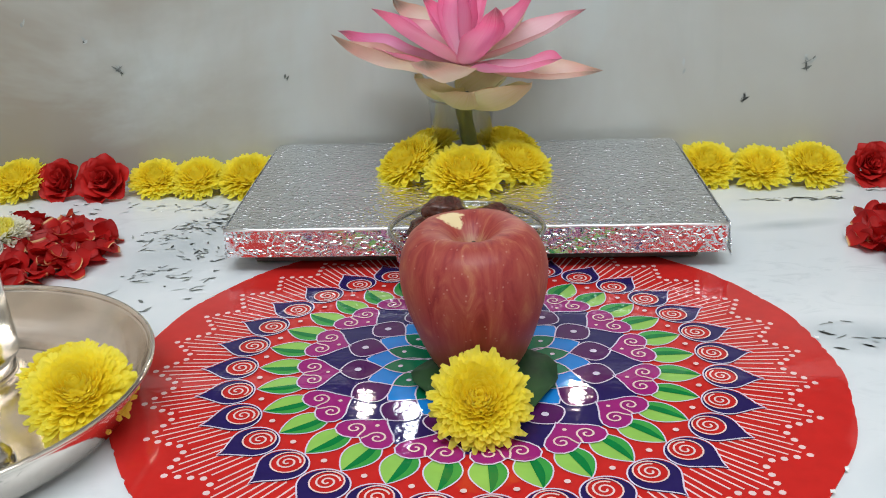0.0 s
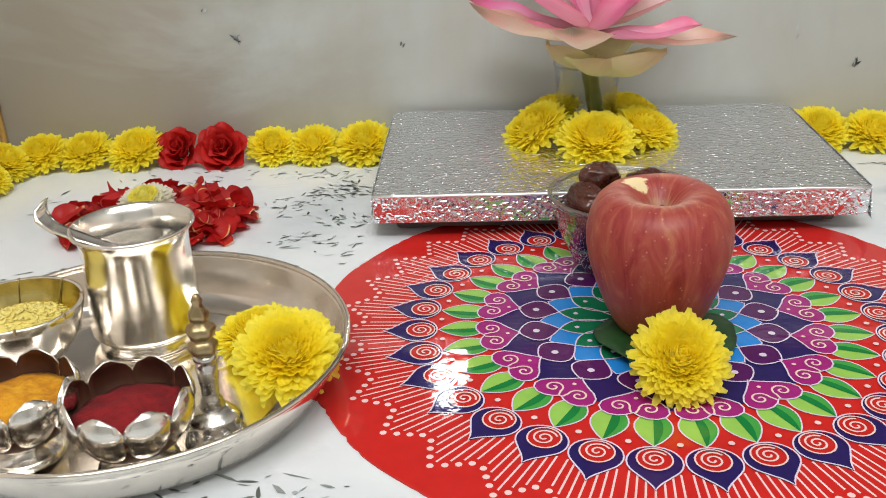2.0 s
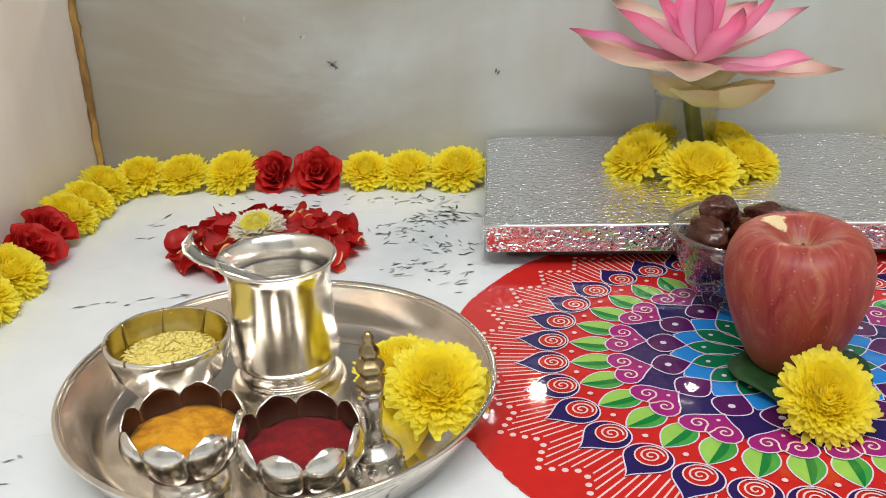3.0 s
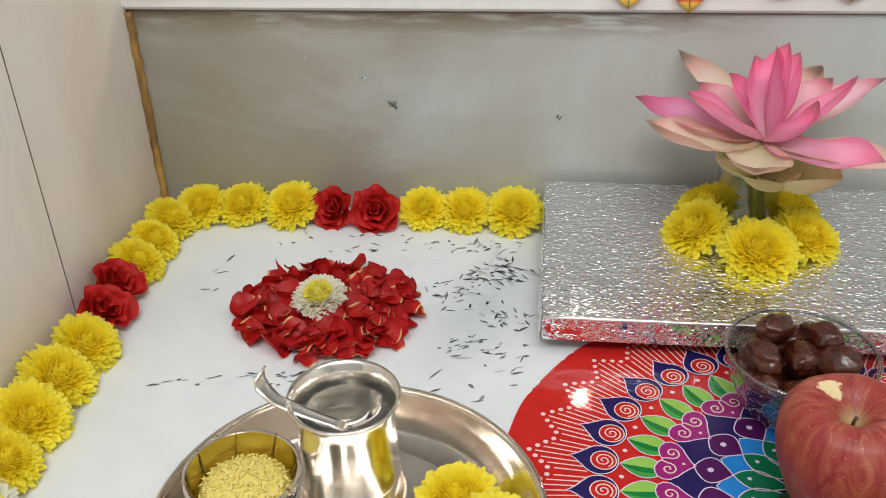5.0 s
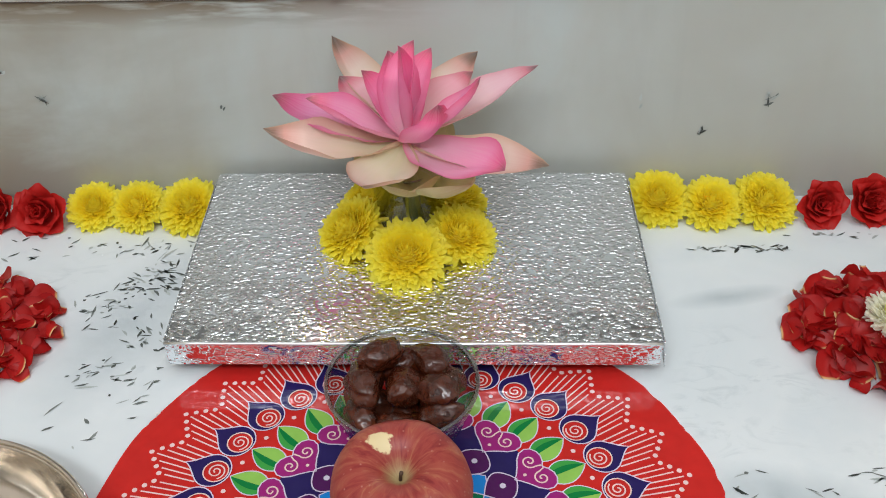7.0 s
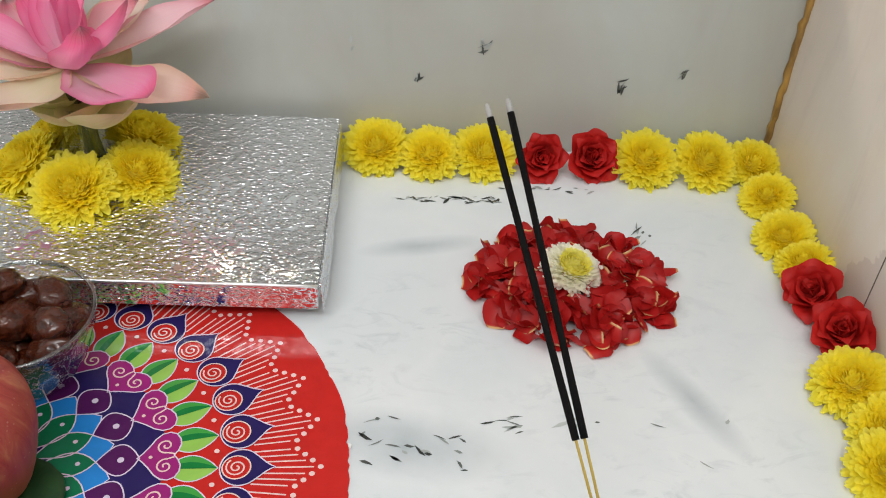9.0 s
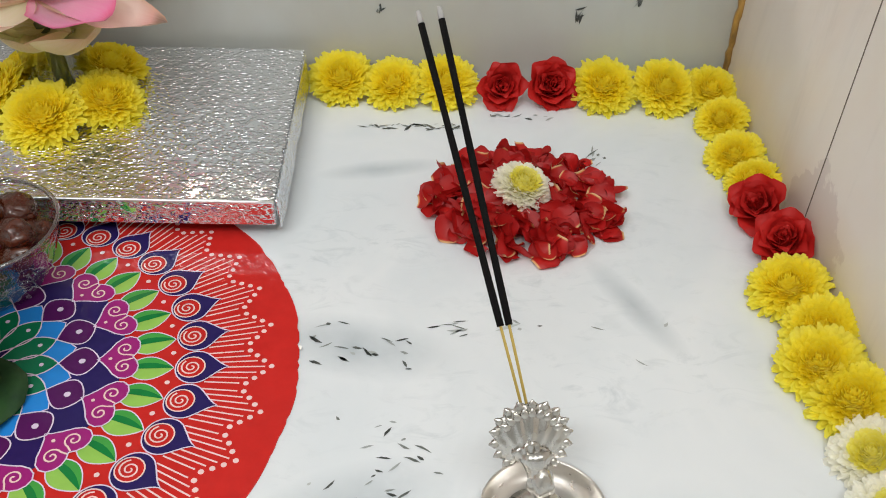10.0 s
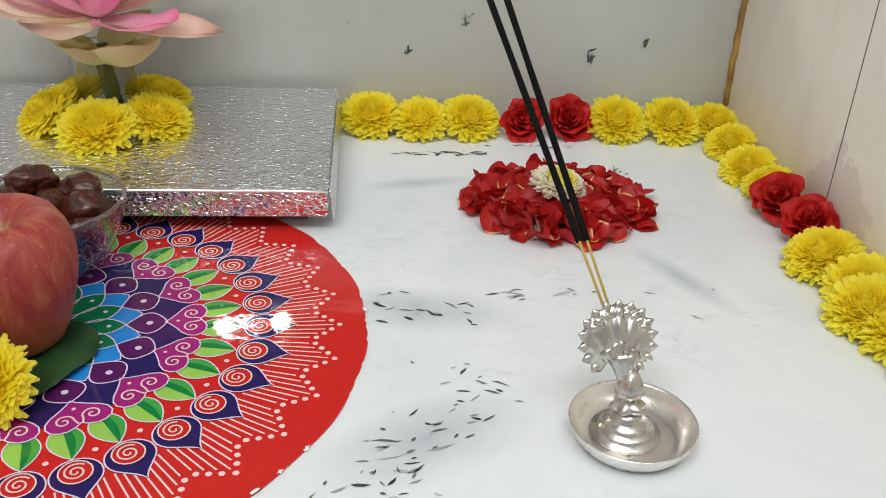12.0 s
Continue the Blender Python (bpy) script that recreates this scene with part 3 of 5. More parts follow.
flecks("floor_flecks", [
    (-0.215, 0.115, 0.035, 0.022, 60, 160, 30), (-0.245, 0.08, 0.035, 0.03, 36, 20, 45), (-0.205, 0.045, 0.025, 0.02, 22, 150, 35), (-0.225, 0.005, 0.04, 0.016, 26, 25, 30), (-0.205, -0.02, 0.02, 0.02, 8, 40, 40), (-0.35, 0.15, 0.12, 0.022, 18, 5, 35), (-0.24, 0.155, 0.05, 0.014, 22, 60, 40),
    (-0.46, 0.09, 0.03, 0.03, 5, 0, 40), (-0.385, -0.045, 0.045, 0.010, 18, 25, 22), (-0.44, -0.055, 0.04, 0.008, 5, 25, 12), (-0.27, -0.05, 0.05, 0.025, 9, 10, 40), (-0.25, -0.36, 0.12, 0.045, 80, 8, 30), (0.0, -0.40, 0.2, 0.05, 40, 8, 35), (-0.205, -0.315, 0.06, 0.035, 70, 12, 30), (-0.34, -0.35, 0.07, 0.02, 30, 12, 30), (0.215, -0.305, 0.045, 0.045, 60, 10, 30), (-0.46, -0.30, 0.05, 0.08, 22, 15, 30),
    (0.258, -0.112, 0.045, 0.016, 13, 165, 25), (0.235, -0.095, 0.02, 0.012, 6, 10, 35), (0.315, -0.088, 0.022, 0.008, 8, 15, 25), (0.250, -0.222, 0.036, 0.016, 14, 25, 25), (0.226, -0.252, 0.028, 0.018, 16, 20, 28), (0.285, -0.205, 0.03, 0.02, 7, 170, 20), (0.262, -0.175, 0.03, 0.03, 6, 10, 30),
    (0.285, 0.155, 0.045, 0.005, 24, 8, 25), (0.25, 0.152, 0.02, 0.004, 10, 170, 25), (0.36, 0.172, 0.04, 0.006, 10, 0, 30), (0.435, 0.118, 0.010, 0.018, 6, 40, 30), (0.345, -0.085, 0.03, 0.006, 4, 0, 20), (0.24, -0.36, 0.1, 0.04, 40, 8, 30), (0.45, -0.09, 0.05, 0.03, 3, 0, 40)],
    lambda x, y: (x, y, 0.0004), "dark grey-green flecks in the white marble floor")
flecks("wall_flecks", [(-0.323, 0.111, 0.003, 0.003, 7, 0, 70), (-0.403, 0.155, 0.002, 0.004, 3, 80, 20), (-0.35, 0.14, 0.003, 0.003, 3, 60, 30), (0.246, 0.071, 0.003, 0.003, 5, 60, 30), (0.422, 0.069, 0.003, 0.006, 9, 65, 20),
                       (0.474, 0.082, 0.002, 0.003, 6, 60, 20), (0.30, 0.105, 0.006, 0.008, 7, 60, 40), (0.19, 0.105, 0.002, 0.01, 2, 80, 10), (-0.17, 0.10, 0.004, 0.004, 2, 70, 20)],
       lambda x, z: (x, wall_y(x) - 0.0006, z), "small dark flecks in the grey marble wall")

# ---------------------------------------------------------------- foil-wrapped plinth
plinth = root("foil_plinth", pose(0, 0, 0), "low display board wrapped in embossed silver foil", "plinth")
bm = bmesh.new()
box(bm, (-0.180, 0.0, 0.0145), (0.180, 0.212, 0.0362), 0.0008)
for v in bm.verts:
    v.co.z += 0.021 * v.co.y
part("foil_wrap", bm, M_FOIL, plinth, "", False)
part("folded_edge", tube([(-0.1800 + 0.02 * i, 0.0012, 0.0352 + 0.0002 * math.sin(i * 2.1)) for i in range(19)], 0.0014, 10), M_FOILEDGE, plinth, "smooth bright folded foil edge")
# added support, out of sight; its dark colour stands for the plinth's shadow
part("base_board", box(bmesh.new(), (-0.165, 0.022, 0.0022), (0.165, 0.195, 0.016), 0.001), M_BOARD, plinth, "unseen support board, coloured dark for the shade beneath the foil", False)
r2 = random.Random(8)
for side in (-1, 1):           # folded foil flaps at the ends
    bm = bmesh.new()
    sp = [Vector((side * 0.1812, 0.004 + 0.02 * i, 0.036 + 0.021 * 0.02 * i)) for i in range(11)]
    lo = [Vector((side * (0.1825 + r2.uniform(0, 0.002)), p.y + r2.uniform(-0.003, 0.003), 0.012 + 0.4 * (p.z - 0.036) + r2.uniform(-0.001, 0.002))) for p in sp]
    a = [bm.verts.new(p) for p in sp]
    b = [bm.verts.new(p) for p in lo]
    for i in range(10):
        bm.faces.new((a[i], a[i + 1], b[i + 1], b[i]))
    f = part("foil_flap", bm, M_FOIL, plinth, "crumpled fold of foil at the end", False)
    md = f.modifiers.new("thick", "SOLIDIFY")
    md.thickness = 0.0006

# ---------------------------------------------------------------- round printed mat
CX, CY, R_MAT, PHI = 0.002, -0.134, 0.2085, 2.8
mat_ob = root("rangoli_mat", pose(CX, CY, 0), "round glossy red mat printed with a flower mandala", "mat")
bm = bmesh.new()
r2 = random.Random(2)
N = 360
edge = [R_MAT + 0.0006 * math.sin(a * 0.31) + (r2.uniform(-0.0014, 0) if r2.random() < 0.2 else 0) for a in range(N)]
top = [bm.verts.new((edge[i] * math.sin(2 * math.pi * i / N), -edge[i] * math.cos(2 * math.pi * i / N), 0.0010)) for i in range(N)]
bot = [bm.verts.new((v.co.x, v.co.y, 0.0001)) for v in top]
bm.faces.new(top)
for i in range(N):
    bm.faces.new((bot[i], bot[(i + 1) % N], top[(i + 1) % N], top[i]))
bmesh.ops.recalc_face_normals(bm, faces=bm.faces)
part("red_sheet", bm, P_RED, mat_ob, "red laminated sheet", False)


class Ink:
    """Flat printed shapes of one colour, all at one height. Points are (out, along) round an angle."""

    def __init__(self, name, mat, level, label=""):
        self.name, self.mat, self.z, self.bm, self.label = name, mat, 0.0010 + 0.00012 * level, bmesh.new(), label

    def at(self, p, deg):
        a = math.radians(deg)
        return self.bm.verts.new((p[0] * math.sin(a) + p[1] * math.cos(a), -p[0] * math.cos(a) + p[1] * math.sin(a), self.z))

    def fill(self, pts, deg):
        self.bm.faces.new([self.at(p, deg) for p in pts])

    def line(self, pts, deg, width, closed=False):
        n = len(pts)
        prev, first = None, None
        for i in range(n):
            a = pts[(i - 1) % n] if closed or i else pts[0]
            b = pts[(i + 1) % n] if closed or i < n - 1 else pts[-1]
            d = Vector((b[0] - a[0], b[1] - a[1]))
            d = d.normalized() if d.length > 1e-9 else Vector((1, 0))
            s = Vector((-d.y, d.x)) * width / 2
            cur = (self.at((pts[i][0] + s.x, pts[i][1] + s.y), deg), self.at((pts[i][0] - s.x, pts[i][1] - s.y), deg))
            if prev:
                self.bm.faces.new((prev[0], prev[1], cur[1], cur[0]))
            first, prev = first or cur, cur
        if closed:
            self.bm.faces.new((prev[0], prev[1], first[1], first[0]))

    def dot(self, p, r, deg, n=12):
        self.fill([(p[0] + r * math.cos(2 * math.pi * k / n), p[1] + r * math.sin(2 * math.pi * k / n)) for k in range(n)], deg)

    def done(self):
        bmesh.ops.recalc_face_normals(self.bm, faces=self.bm.faces)
        for f in self.bm.faces:
            if f.normal.z < 0:
                f.normal_flip()
        return tagged(part(self.name, self.bm, self.mat, mat_ob, self.label, False), kind="stuff")


def lens(r0, r1, half, n=10, lean=0.5):
    """A leaf pointed at both ends, widest at lean."""
    out = []
    for s in (1, -1):
        for i in range(n):
            t = i / n if s > 0 else 1 - i / n
            k = t ** (math.log(0.5) / math.log(lean))
            out.append((r0 + (r1 - r0) * t, s * half * math.sin(math.pi * k) ** 0.85))
    return out


def spade(n=9):
    """The navy petal: round behind, drawn out to a point."""
    one = []
    for i in range(n + 1):
        a = math.pi * 0.96 * (1 - i / n) + 0.80 * (i / n)
        one.append((0.1425 + 0.0125 * math.cos(a), 0.0134 * math.sin(a)))
    one += [(0.1545, 0.0066), (0.1580, 0.0033), (0.1608, 0.0013)]
    return one + [(0.1635, 0.0)] + [(a, -b) for a, b in reversed(one)]


def heart():
    one = [(0.0800, 0.0), (0.0830, 0.0028), (0.0870, 0.0080), (0.0905, 0.0135), (0.0945, 0.0172), (0.0990, 0.0182), (0.1030, 0.0165), (0.1055, 0.0125), (0.1060, 0.0080), (0.1045, 0.0035)]
    return one + [(0.1020, 0.0)] + [(a, -b) for a, b in reversed(one[1:])]


def curl(c0, c1, r, turns, start, sgn, n=22):
    return [(c0 + r * (1 - 0.88 * t) * math.cos(start + sgn * 2 * math.pi * turns * t), c1 + r * (1 - 0.88 * t) * math.sin(start + sgn * 2 * math.pi * turns * t)) for t in (i / n for i in range(n + 1))]


STEP = 11.25
rays = Ink("ray_print", P_PINK, 1, "pale pink printed rays and dots")
navy = Ink("navy_print", P_NAVY, 2, "navy printed petals")
eye_red = Ink("spiral_ground_print", P_RED, 3, "red printed discs")
leaf_l = Ink("leaf_light_print", P_LIGHT, 2, "light green printed leaf halves")
leaf_d = Ink("leaf_dark_print", P_MID, 3, "dark green printed leaf halves")
leaf_e = Ink("leaf_shade_print", P_DARK, 4, "deep green printed leaf ribs")
ring = Ink("navy_ring_print", P_NAVY, 4, "navy printed ring")
hearts = Ink("heart_print", P_MAGENTA, 5, "magenta printed hearts")
blue = Ink("blue_print", P_BLUE, 5, "sky blue printed diamonds")
plum = Ink("plum_print", P_PURPLE, 6, "plum printed diamonds")
green = Ink("green_print", P_GREEN, 7, "deep green printed petals")
leaf_o = Ink("leaf_outline_print", P_LINE, 4.6, "pale lilac printed leaf outlines")
blue_o = Ink("blue_outline_print", P_LINE, 5.6, "pale lilac printed diamond outlines")
plum_o = Ink("plum_outline_print", P_LINE, 8.8, "pale lilac printed outlines and dots")
green_o = Ink("green_outline_print", P_LINE, 9.6, "pale lilac printed petal outlines")
lines = Ink("outline_print", P_LINE, 8, "pale lilac printed outlines")
pinks = Ink("curl_print", P_PINK, 8, "pale pink printed curls")
ring.fill([(0.097 * math.cos(2 * math.pi * k / 96), 0.097 * math.sin(2 * math.pi * k / 96)) for k in range(96)], 0)
ENDS = ((0.0, 0.1865), (1.55, 0.1815), (3.05, 0.1768), (4.55, 0.1722))
for k in range(32):
    a = PHI + STEP * k
    for off, end in ENDS:
        for s in ((1, -1) if off else (1,)):
            rays.line([(0.150, 0.0), (end, 0.0)], a + s * off, 0.00105)
            rays.dot((end + 0.0042, 0.0), 0.0018, a + s * off)
    navy.fill(spade(), a)
    lines.line(spade(), a, 0.00085, True)
    eye_red.dot((0.1400, 0.0), 0.0084, a, 20)
    pinks.line([(0.1400 + 0.0086 * math.cos(q), 0.0086 * math.sin(q)) for q in (2 * math.pi * i / 20 for i in range(20))], a, 0.0009, True)
    pinks.line(curl(0.1400, 0.0, 0.0066, 1.9, 2.2, 1, 30), a, 0.00105)
    pinks.dot((0.1275, 0.0), 0.00165, a + STEP / 2)
    lf = lens(0.0985, 0.1290, 0.0097, 10, 0.46)
    leaf_l.fill(lf, a)
    leaf_d.fill([p for p in lf if p[1] >= -1e-9], a)
    leaf_e.fill([(p[0], p[1] * 0.5) for p in lf if p[1] >= -1e-9], a)
    leaf_o.line(lf, a, 0.0008, True)
for k in range(16):
    a = PHI + STEP * 0.5 + 2 * STEP * k
    hearts.fill(heart(), a)
    lines.line(heart(), a, 0.0009, True)
    for s in (1, -1):
        pinks.line([(0.1022, s * 0.0012)] + curl(0.0968, s * 0.0078, 0.0056, 1.4, -s * math.pi * 0.42, -s, 26), a, 0.0011)
    pinks.dot((0.0880, 0.0), 0.0012, a)
    pl = lens(0.0560, 0.0815, 0.0118, 10, 0.55)
    plum.fill(pl, a)
    plum_o.line(pl, a, 0.0009, True)
    plum_o.dot((0.0705, 0.0), 0.0021, a)
    bl = lens(0.028, 0.0665, 0.0115, 10, 0.6)
    blue.fill(bl, a + STEP)
    blue_o.line(bl, a + STEP, 0.0008, True)
    gr = lens(0.018, 0.0560, 0.0088, 10, 0.6)
    green.fill(gr, a)
    green_o.line(gr, a, 0.0009, True)
    green_o.dot((0.0455, 0.0), 0.0015, a)
for i, (dx, ln) in enumerate(((0.0, 0.004), (0.006, 0.003), (0.0105, 0.005), (0.017, 0.0035), (0.022, 0.004))):   # unreadable signature
    rays.line([(0.193 - 0.0025 * (i % 2), dx), (0.1955, dx + ln)], PHI + 10.5, 0.0011)
for ink in (rays, navy, eye_red, leaf_l, leaf_d, leaf_e, ring, hearts, blue, plum, green, lines, pinks, leaf_o, blue_o, plum_o, green_o):
    ink.done()
r2 = random.Random(31)
for deg in (41, 47, 52, 58, -96, -118, 97):       # torn white paper at the rim
    bm = bmesh.new()
    vs = []
    for k in range(9):
        q = 2 * math.pi * k / 9
        vs.append(bm.verts.new((r2.uniform(0.0012, 0.0035) * math.cos(q), r2.uniform(0.0007, 0.0018) * math.sin(q), 0.0013 + r2.uniform(0, 0.0012))))
    bm.faces.new(vs)
    bmesh.ops.triangulate(bm, faces=bm.faces)
    f = part("torn_edge", bm, M_PAPER, mat_ob, "white torn paper backing", False)
    q = math.radians(deg)
    f.matrix_basis = pose(R_MAT * math.sin(q), -R_MAT * math.cos(q), 0, 0, 0, deg)

# ---------------------------------------------------------------- flowers


def mum_part(name, start, stop, mat, parent, seed, size):
    """Florets start to stop of a spiral that winds from the rim (0) to the heart (1) of a dense dome."""
    r = random.Random(seed)
    bm = bmesh.new()
    total = 470
    for k in range(int(start * total), int(stop * total)):
        f = k / total
        a = k * 2.39996 + r.gauss(0, 0.08)
        out = Vector((math.cos(a), math.sin(a), 0))
        th = math.radians(98) * (1 - f) ** 0.56          # from the top of the dome down to its rim
        foot = out * 0.0150 * math.sin(th) + Z * (0.0086 + 0.0098 * math.cos(th))
        e = math.radians(90) - th * 0.95 + math.radians(r.gauss(0, 7))
        L = (0.0044 + 0.0084 * max(0.0, 1 - 1.55 * f) ** 0.8) * r.uniform(0.80, 1.10)
        d = out * math.cos(e) + Z * math.sin(e)
        up = -out * math.sin(e) + Z * math.cos(e)
        side = (d.cross(up) + up * r.gauss(0, 0.22)).normalized()
        inc = r.uniform(-0.10, 0.14) + 0.25 * f
        drift = side * L * r.gauss(0, 0.13)
        sp = bez(foot - d * 0.003, foot + d * L * 0.60 - up * L * 0.05, foot + d * L + up * L * inc + drift, 4)
        w = (0.00215 - 0.00060 * f) * r.uniform(0.8, 1.2)
        blade(bm, [p * size for p in sp], [q * w * size for q in (0.8, 0.95, 1.05, 0.95, 0.45)], side, up, 0.36, 2)
    return part(name, bm, mat, parent)


def make_mum(seed, label, group, white=False, size=1.0):
    g = root("chrysanthemum", pose(0, 0, 0), label, "flower", group)
    a, b = (M_WHITE, M_WHITEIN) if white else (M_MUM, M_MUMIN)
    edge = 0.68 if white else 0.52
    mum_part("outer_petals", 0.0, edge, a, g, seed, size)
    mum_part("inner_petals", edge, 0.86, b, g, seed + 50, size)
    mum_part("flower_centre", 0.86, 1.0, b, g, seed + 90, size)
    part("flower_base", lathe([(0, 0.001), (0.006, 0.0015), (0.0132, 0.0065), (0.0135, 0.0095), (0.0112, 0.0138), (0.006, 0.0166), (0, 0.0172)], 18), b, g)
    return g


def rose_petal_mesh(name, seed, w, h, curl_back, mat):
    """A broad rounded petal, hollow, with its lip rolled back."""
    r = random.Random(seed)
    bm = bmesh.new()
    n = 7
    sp, ws, nr = [], [], []
    for i in range(n + 1):
        t = i / n
        y = h * (t - 0.10 * max(0, t - 0.7) ** 1.2)
        z = h * (0.34 * t * t - curl_back * max(0.0, t - 0.6) ** 1.6 * 2.6)
        sp.append(Vector((0, y, z)))
        ws.append(w * (0.20 + 0.80 * math.sin(math.pi * min(1.0, 0.16 + 0.62 * t)) ** 1.1) * (1.0 if t < 0.8 else math.sqrt(max(0.06, 1 - ((t - 0.8) / 0.215) ** 2))))
        nr.append(Vector((0, -0.25 * t, 1)).normalized())
    blade(bm, sp, ws, X, nr, r.uniform(0.25, 0.6), 6, r.uniform(0.03, 0.12), r.uniform(0, 6))
    for v in bm.verts:
        v.co += Vector((0, 0, 1)) * noise.noise(v.co * 90 + Vector((seed, 0, 0))) * 0.0016
    return mesh_of(name, bm, mat)


ROSE_MESH = [rose_petal_mesh("petal", 20 + i, 0.0118, 0.021, 0.35 + 0.1 * i, M_ROSE) for i in range(4)]
LOOSE_MESH = [rose_petal_mesh("rose_petal", 40 + i, 0.0115 + 0.0012 * (i % 3), 0.024 + 0.002 * (i % 4), 0.08 + 0.12 * i, M_LOOSE) for i in range(6)]


def make_rose(m, seed, label, group):
    """A half open rose: petals wound round a tight heart."""
    r = random.Random(seed)
    g = root("red_rose", m, label, "rose", group)
    k = 0
    for cnt, rad, lean, size, z in ((3, 0.0012, 84, 0.62, 0.010), (4, 0.003, 76, 0.74, 0.0085), (5, 0.0052, 66, 0.86, 0.0065), (6, 0.0072, 50, 0.98, 0.0045), (6, 0.0085, 30, 1.05, 0.003)):
        ph = r.uniform(0, 360)
        for i in range(cnt):
            a = ph + 360 * (i + r.uniform(-0.15, 0.15)) / cnt
            mm = pose(0, 0, 0, 0, 0, a) @ pose(0, rad, z, lean + r.uniform(-7, 7), r.uniform(-8, 8), r.uniform(-8, 8)) @ Matrix.Scale(size * r.uniform(0.92, 1.08), 4)
            shared("petal", ROSE_MESH[(k + seed) % 4], g, mm)
            k += 1
    part("rose_hip", lathe([(0, 0), (0.006, 0.001), (0.008, 0.006), (0.005, 0.011), (0, 0.012)], 12), M_ROSE, g)
    return g


EDGE = "flowers bordering the niche"
LAB_Y = "bright yellow chrysanthemum head resting against the marble wall"
variants = [make_mum(s, LAB_Y, EDGE) for s in (1, 2, 3, 4)]
r3 = random.Random(77)


def put_mum(kind, m, label=LAB_Y, group=EDGE):
    src = kinds[kind]
    if not used[kind]:
        src.matrix_basis = m
        used[kind], g = True, src
    else:
        g = copy_thing(src, m)
    return tagged(g, label, "flower", group)


whites = [make_mum(s, "white chrysanthemum head with a lemon centre", EDGE, True) for s in (11, 12)]
kinds, used = variants + whites, [False] * 6


def edge_flower(kind, x, y, rx, ry, size=1.0, z=0.0, **k):
    return put_mum(kind, pose(x, y, z, rx, ry, 0) @ pose(0, 0, 0, 0, 0, r3.uniform(0, 360)) @ Matrix.Scale(size, 4), **k)


# border along the back wall and round both corners: x, y, size
for x, y, s in ((-0.512, 0.192, 0.98), (-0.472, 0.198, 0.95), (-0.423, 0.198, 1.05), (-0.296, 0.202, 0.92), (-0.255, 0.201, 0.96), (-0.208, 0.200, 1.06)):
    edge_flower(r3.randrange(4), x, y, 25, r3.uniform(-8, 8), s * 1.05, 0.006)
for x, y, s in ((0.212, 0.212, 1.10), (0.259, 0.204, 1.0), (0.305, 0.208, 1.08), (0.447, 0.206, 1.10), (0.500, 0.205, 1.12), (0.543, 0.205, 0.85)):
    edge_flower(r3.randrange(4), x, y, 25, r3.uniform(-8, 8), s * 1.05, 0.006)
for y, x, s in ((0.160, -0.537, 1.0), (0.120, -0.538, 0.96), (0.084, -0.540, 1.02), (-0.033, -0.536, 1.06), (-0.076, -0.540, 1.06), (-0.119, -0.540, 1.08), (-0.162, -0.537, 1.04)):
    edge_flower(r3.randrange(4), x, y, r3.uniform(-4, 14), 34, s * 0.95, 0.010)
for y, x, s in ((0.158, 0.546, 0.95), (0.104, 0.544, 0.98), (0.070, 0.551, 0.9), (-0.056, 0.545, 1.18), (-0.094, 0.556, 1.12), (-0.126, 0.545, 1.15), (-0.157, 0.557, 1.18)):
    edge_flower(r3.randrange(4), x, y, r3.uniform(4, 20), -22, s * 0.93, 0.006)
LAB_W = "white chrysanthemum head with a lemon-yellow centre by the wall"
for x, y, ry, s in ((0.556, -0.196, -28, 0.98), (0.552, -0.238, -22, 1.02), (0.556, -0.282, -24, 1.0), (-0.534, -0.200, 30, 0.95), (-0.536, -0.240, 30, 1.0)):
    edge_flower(4 + r3.randrange(2), x, y, 12, ry, s, 0.006, label=LAB_W)
LAB_R = "deep red rose lying against the marble wall"
for i, (x, y, rx, ry, s) in enumerate(((-0.381, 0.199, 55, -12, 0.98), (-0.341, 0.196, 52, 6, 1.12), (0.356, 0.206, 50, -6, 1.0), (0.399, 0.209, 48, 8, 1.1),
                                       (-0.546, 0.050, 8, 40, 1.02), (-0.541, 0.012, 14, 38, 1.04), (0.547, 0.036, 20, -34, 1.08), (0.555, -0.004, 26, -26, 1.08))):
    make_rose(pose(x, y, 0.009, rx, ry, 0) @ Matrix.Scale(s * (0.89 if i < 4 else 0.92 if i < 6 else 0.84), 4), i + 3, LAB_R, "roses in the border")

# flowers round the vase, before the apple and on the tray
LAB_V = "yellow chrysanthemum head on the foil at the vase"
for x, y, rx, ry, s, z in ((-0.049, 0.120, 14, -34, 1.08, 0.0400), (-0.007, 0.090, 24, 0, 1.14, 0.0385), (0.033, 0.114, 16, 16, 1.12, 0.0395), (-0.036, 0.156, 0, -20, 1.0, 0.042), (0.026, 0.158, 0, 14, 1.02, 0.042)):
    edge_flower(r3.randrange(4), x, y, rx, ry, s, z, label=LAB_V, group="flowers round the vase")
put_mum(1, pose(0.004, -0.205, 0.014, 42, 0, 0) @ Matrix.Scale(0.93, 4), "yellow chrysanthemum head leaning against the apple", "flowers by the apple")
put_mum(2, pose(-0.2065, -0.203, 0.0165, 30, 8, 0) @ Matrix.Scale(1.08, 4), "large yellow chrysanthemum head on the steel tray", "flowers on the tray")
put_mum(3, pose(-0.2300, -0.165, 0.0045, 4, -6, 0) @ Matrix.Scale(1.02, 4), "yellow chrysanthemum head lying on the steel tray", "flowers on the tray")


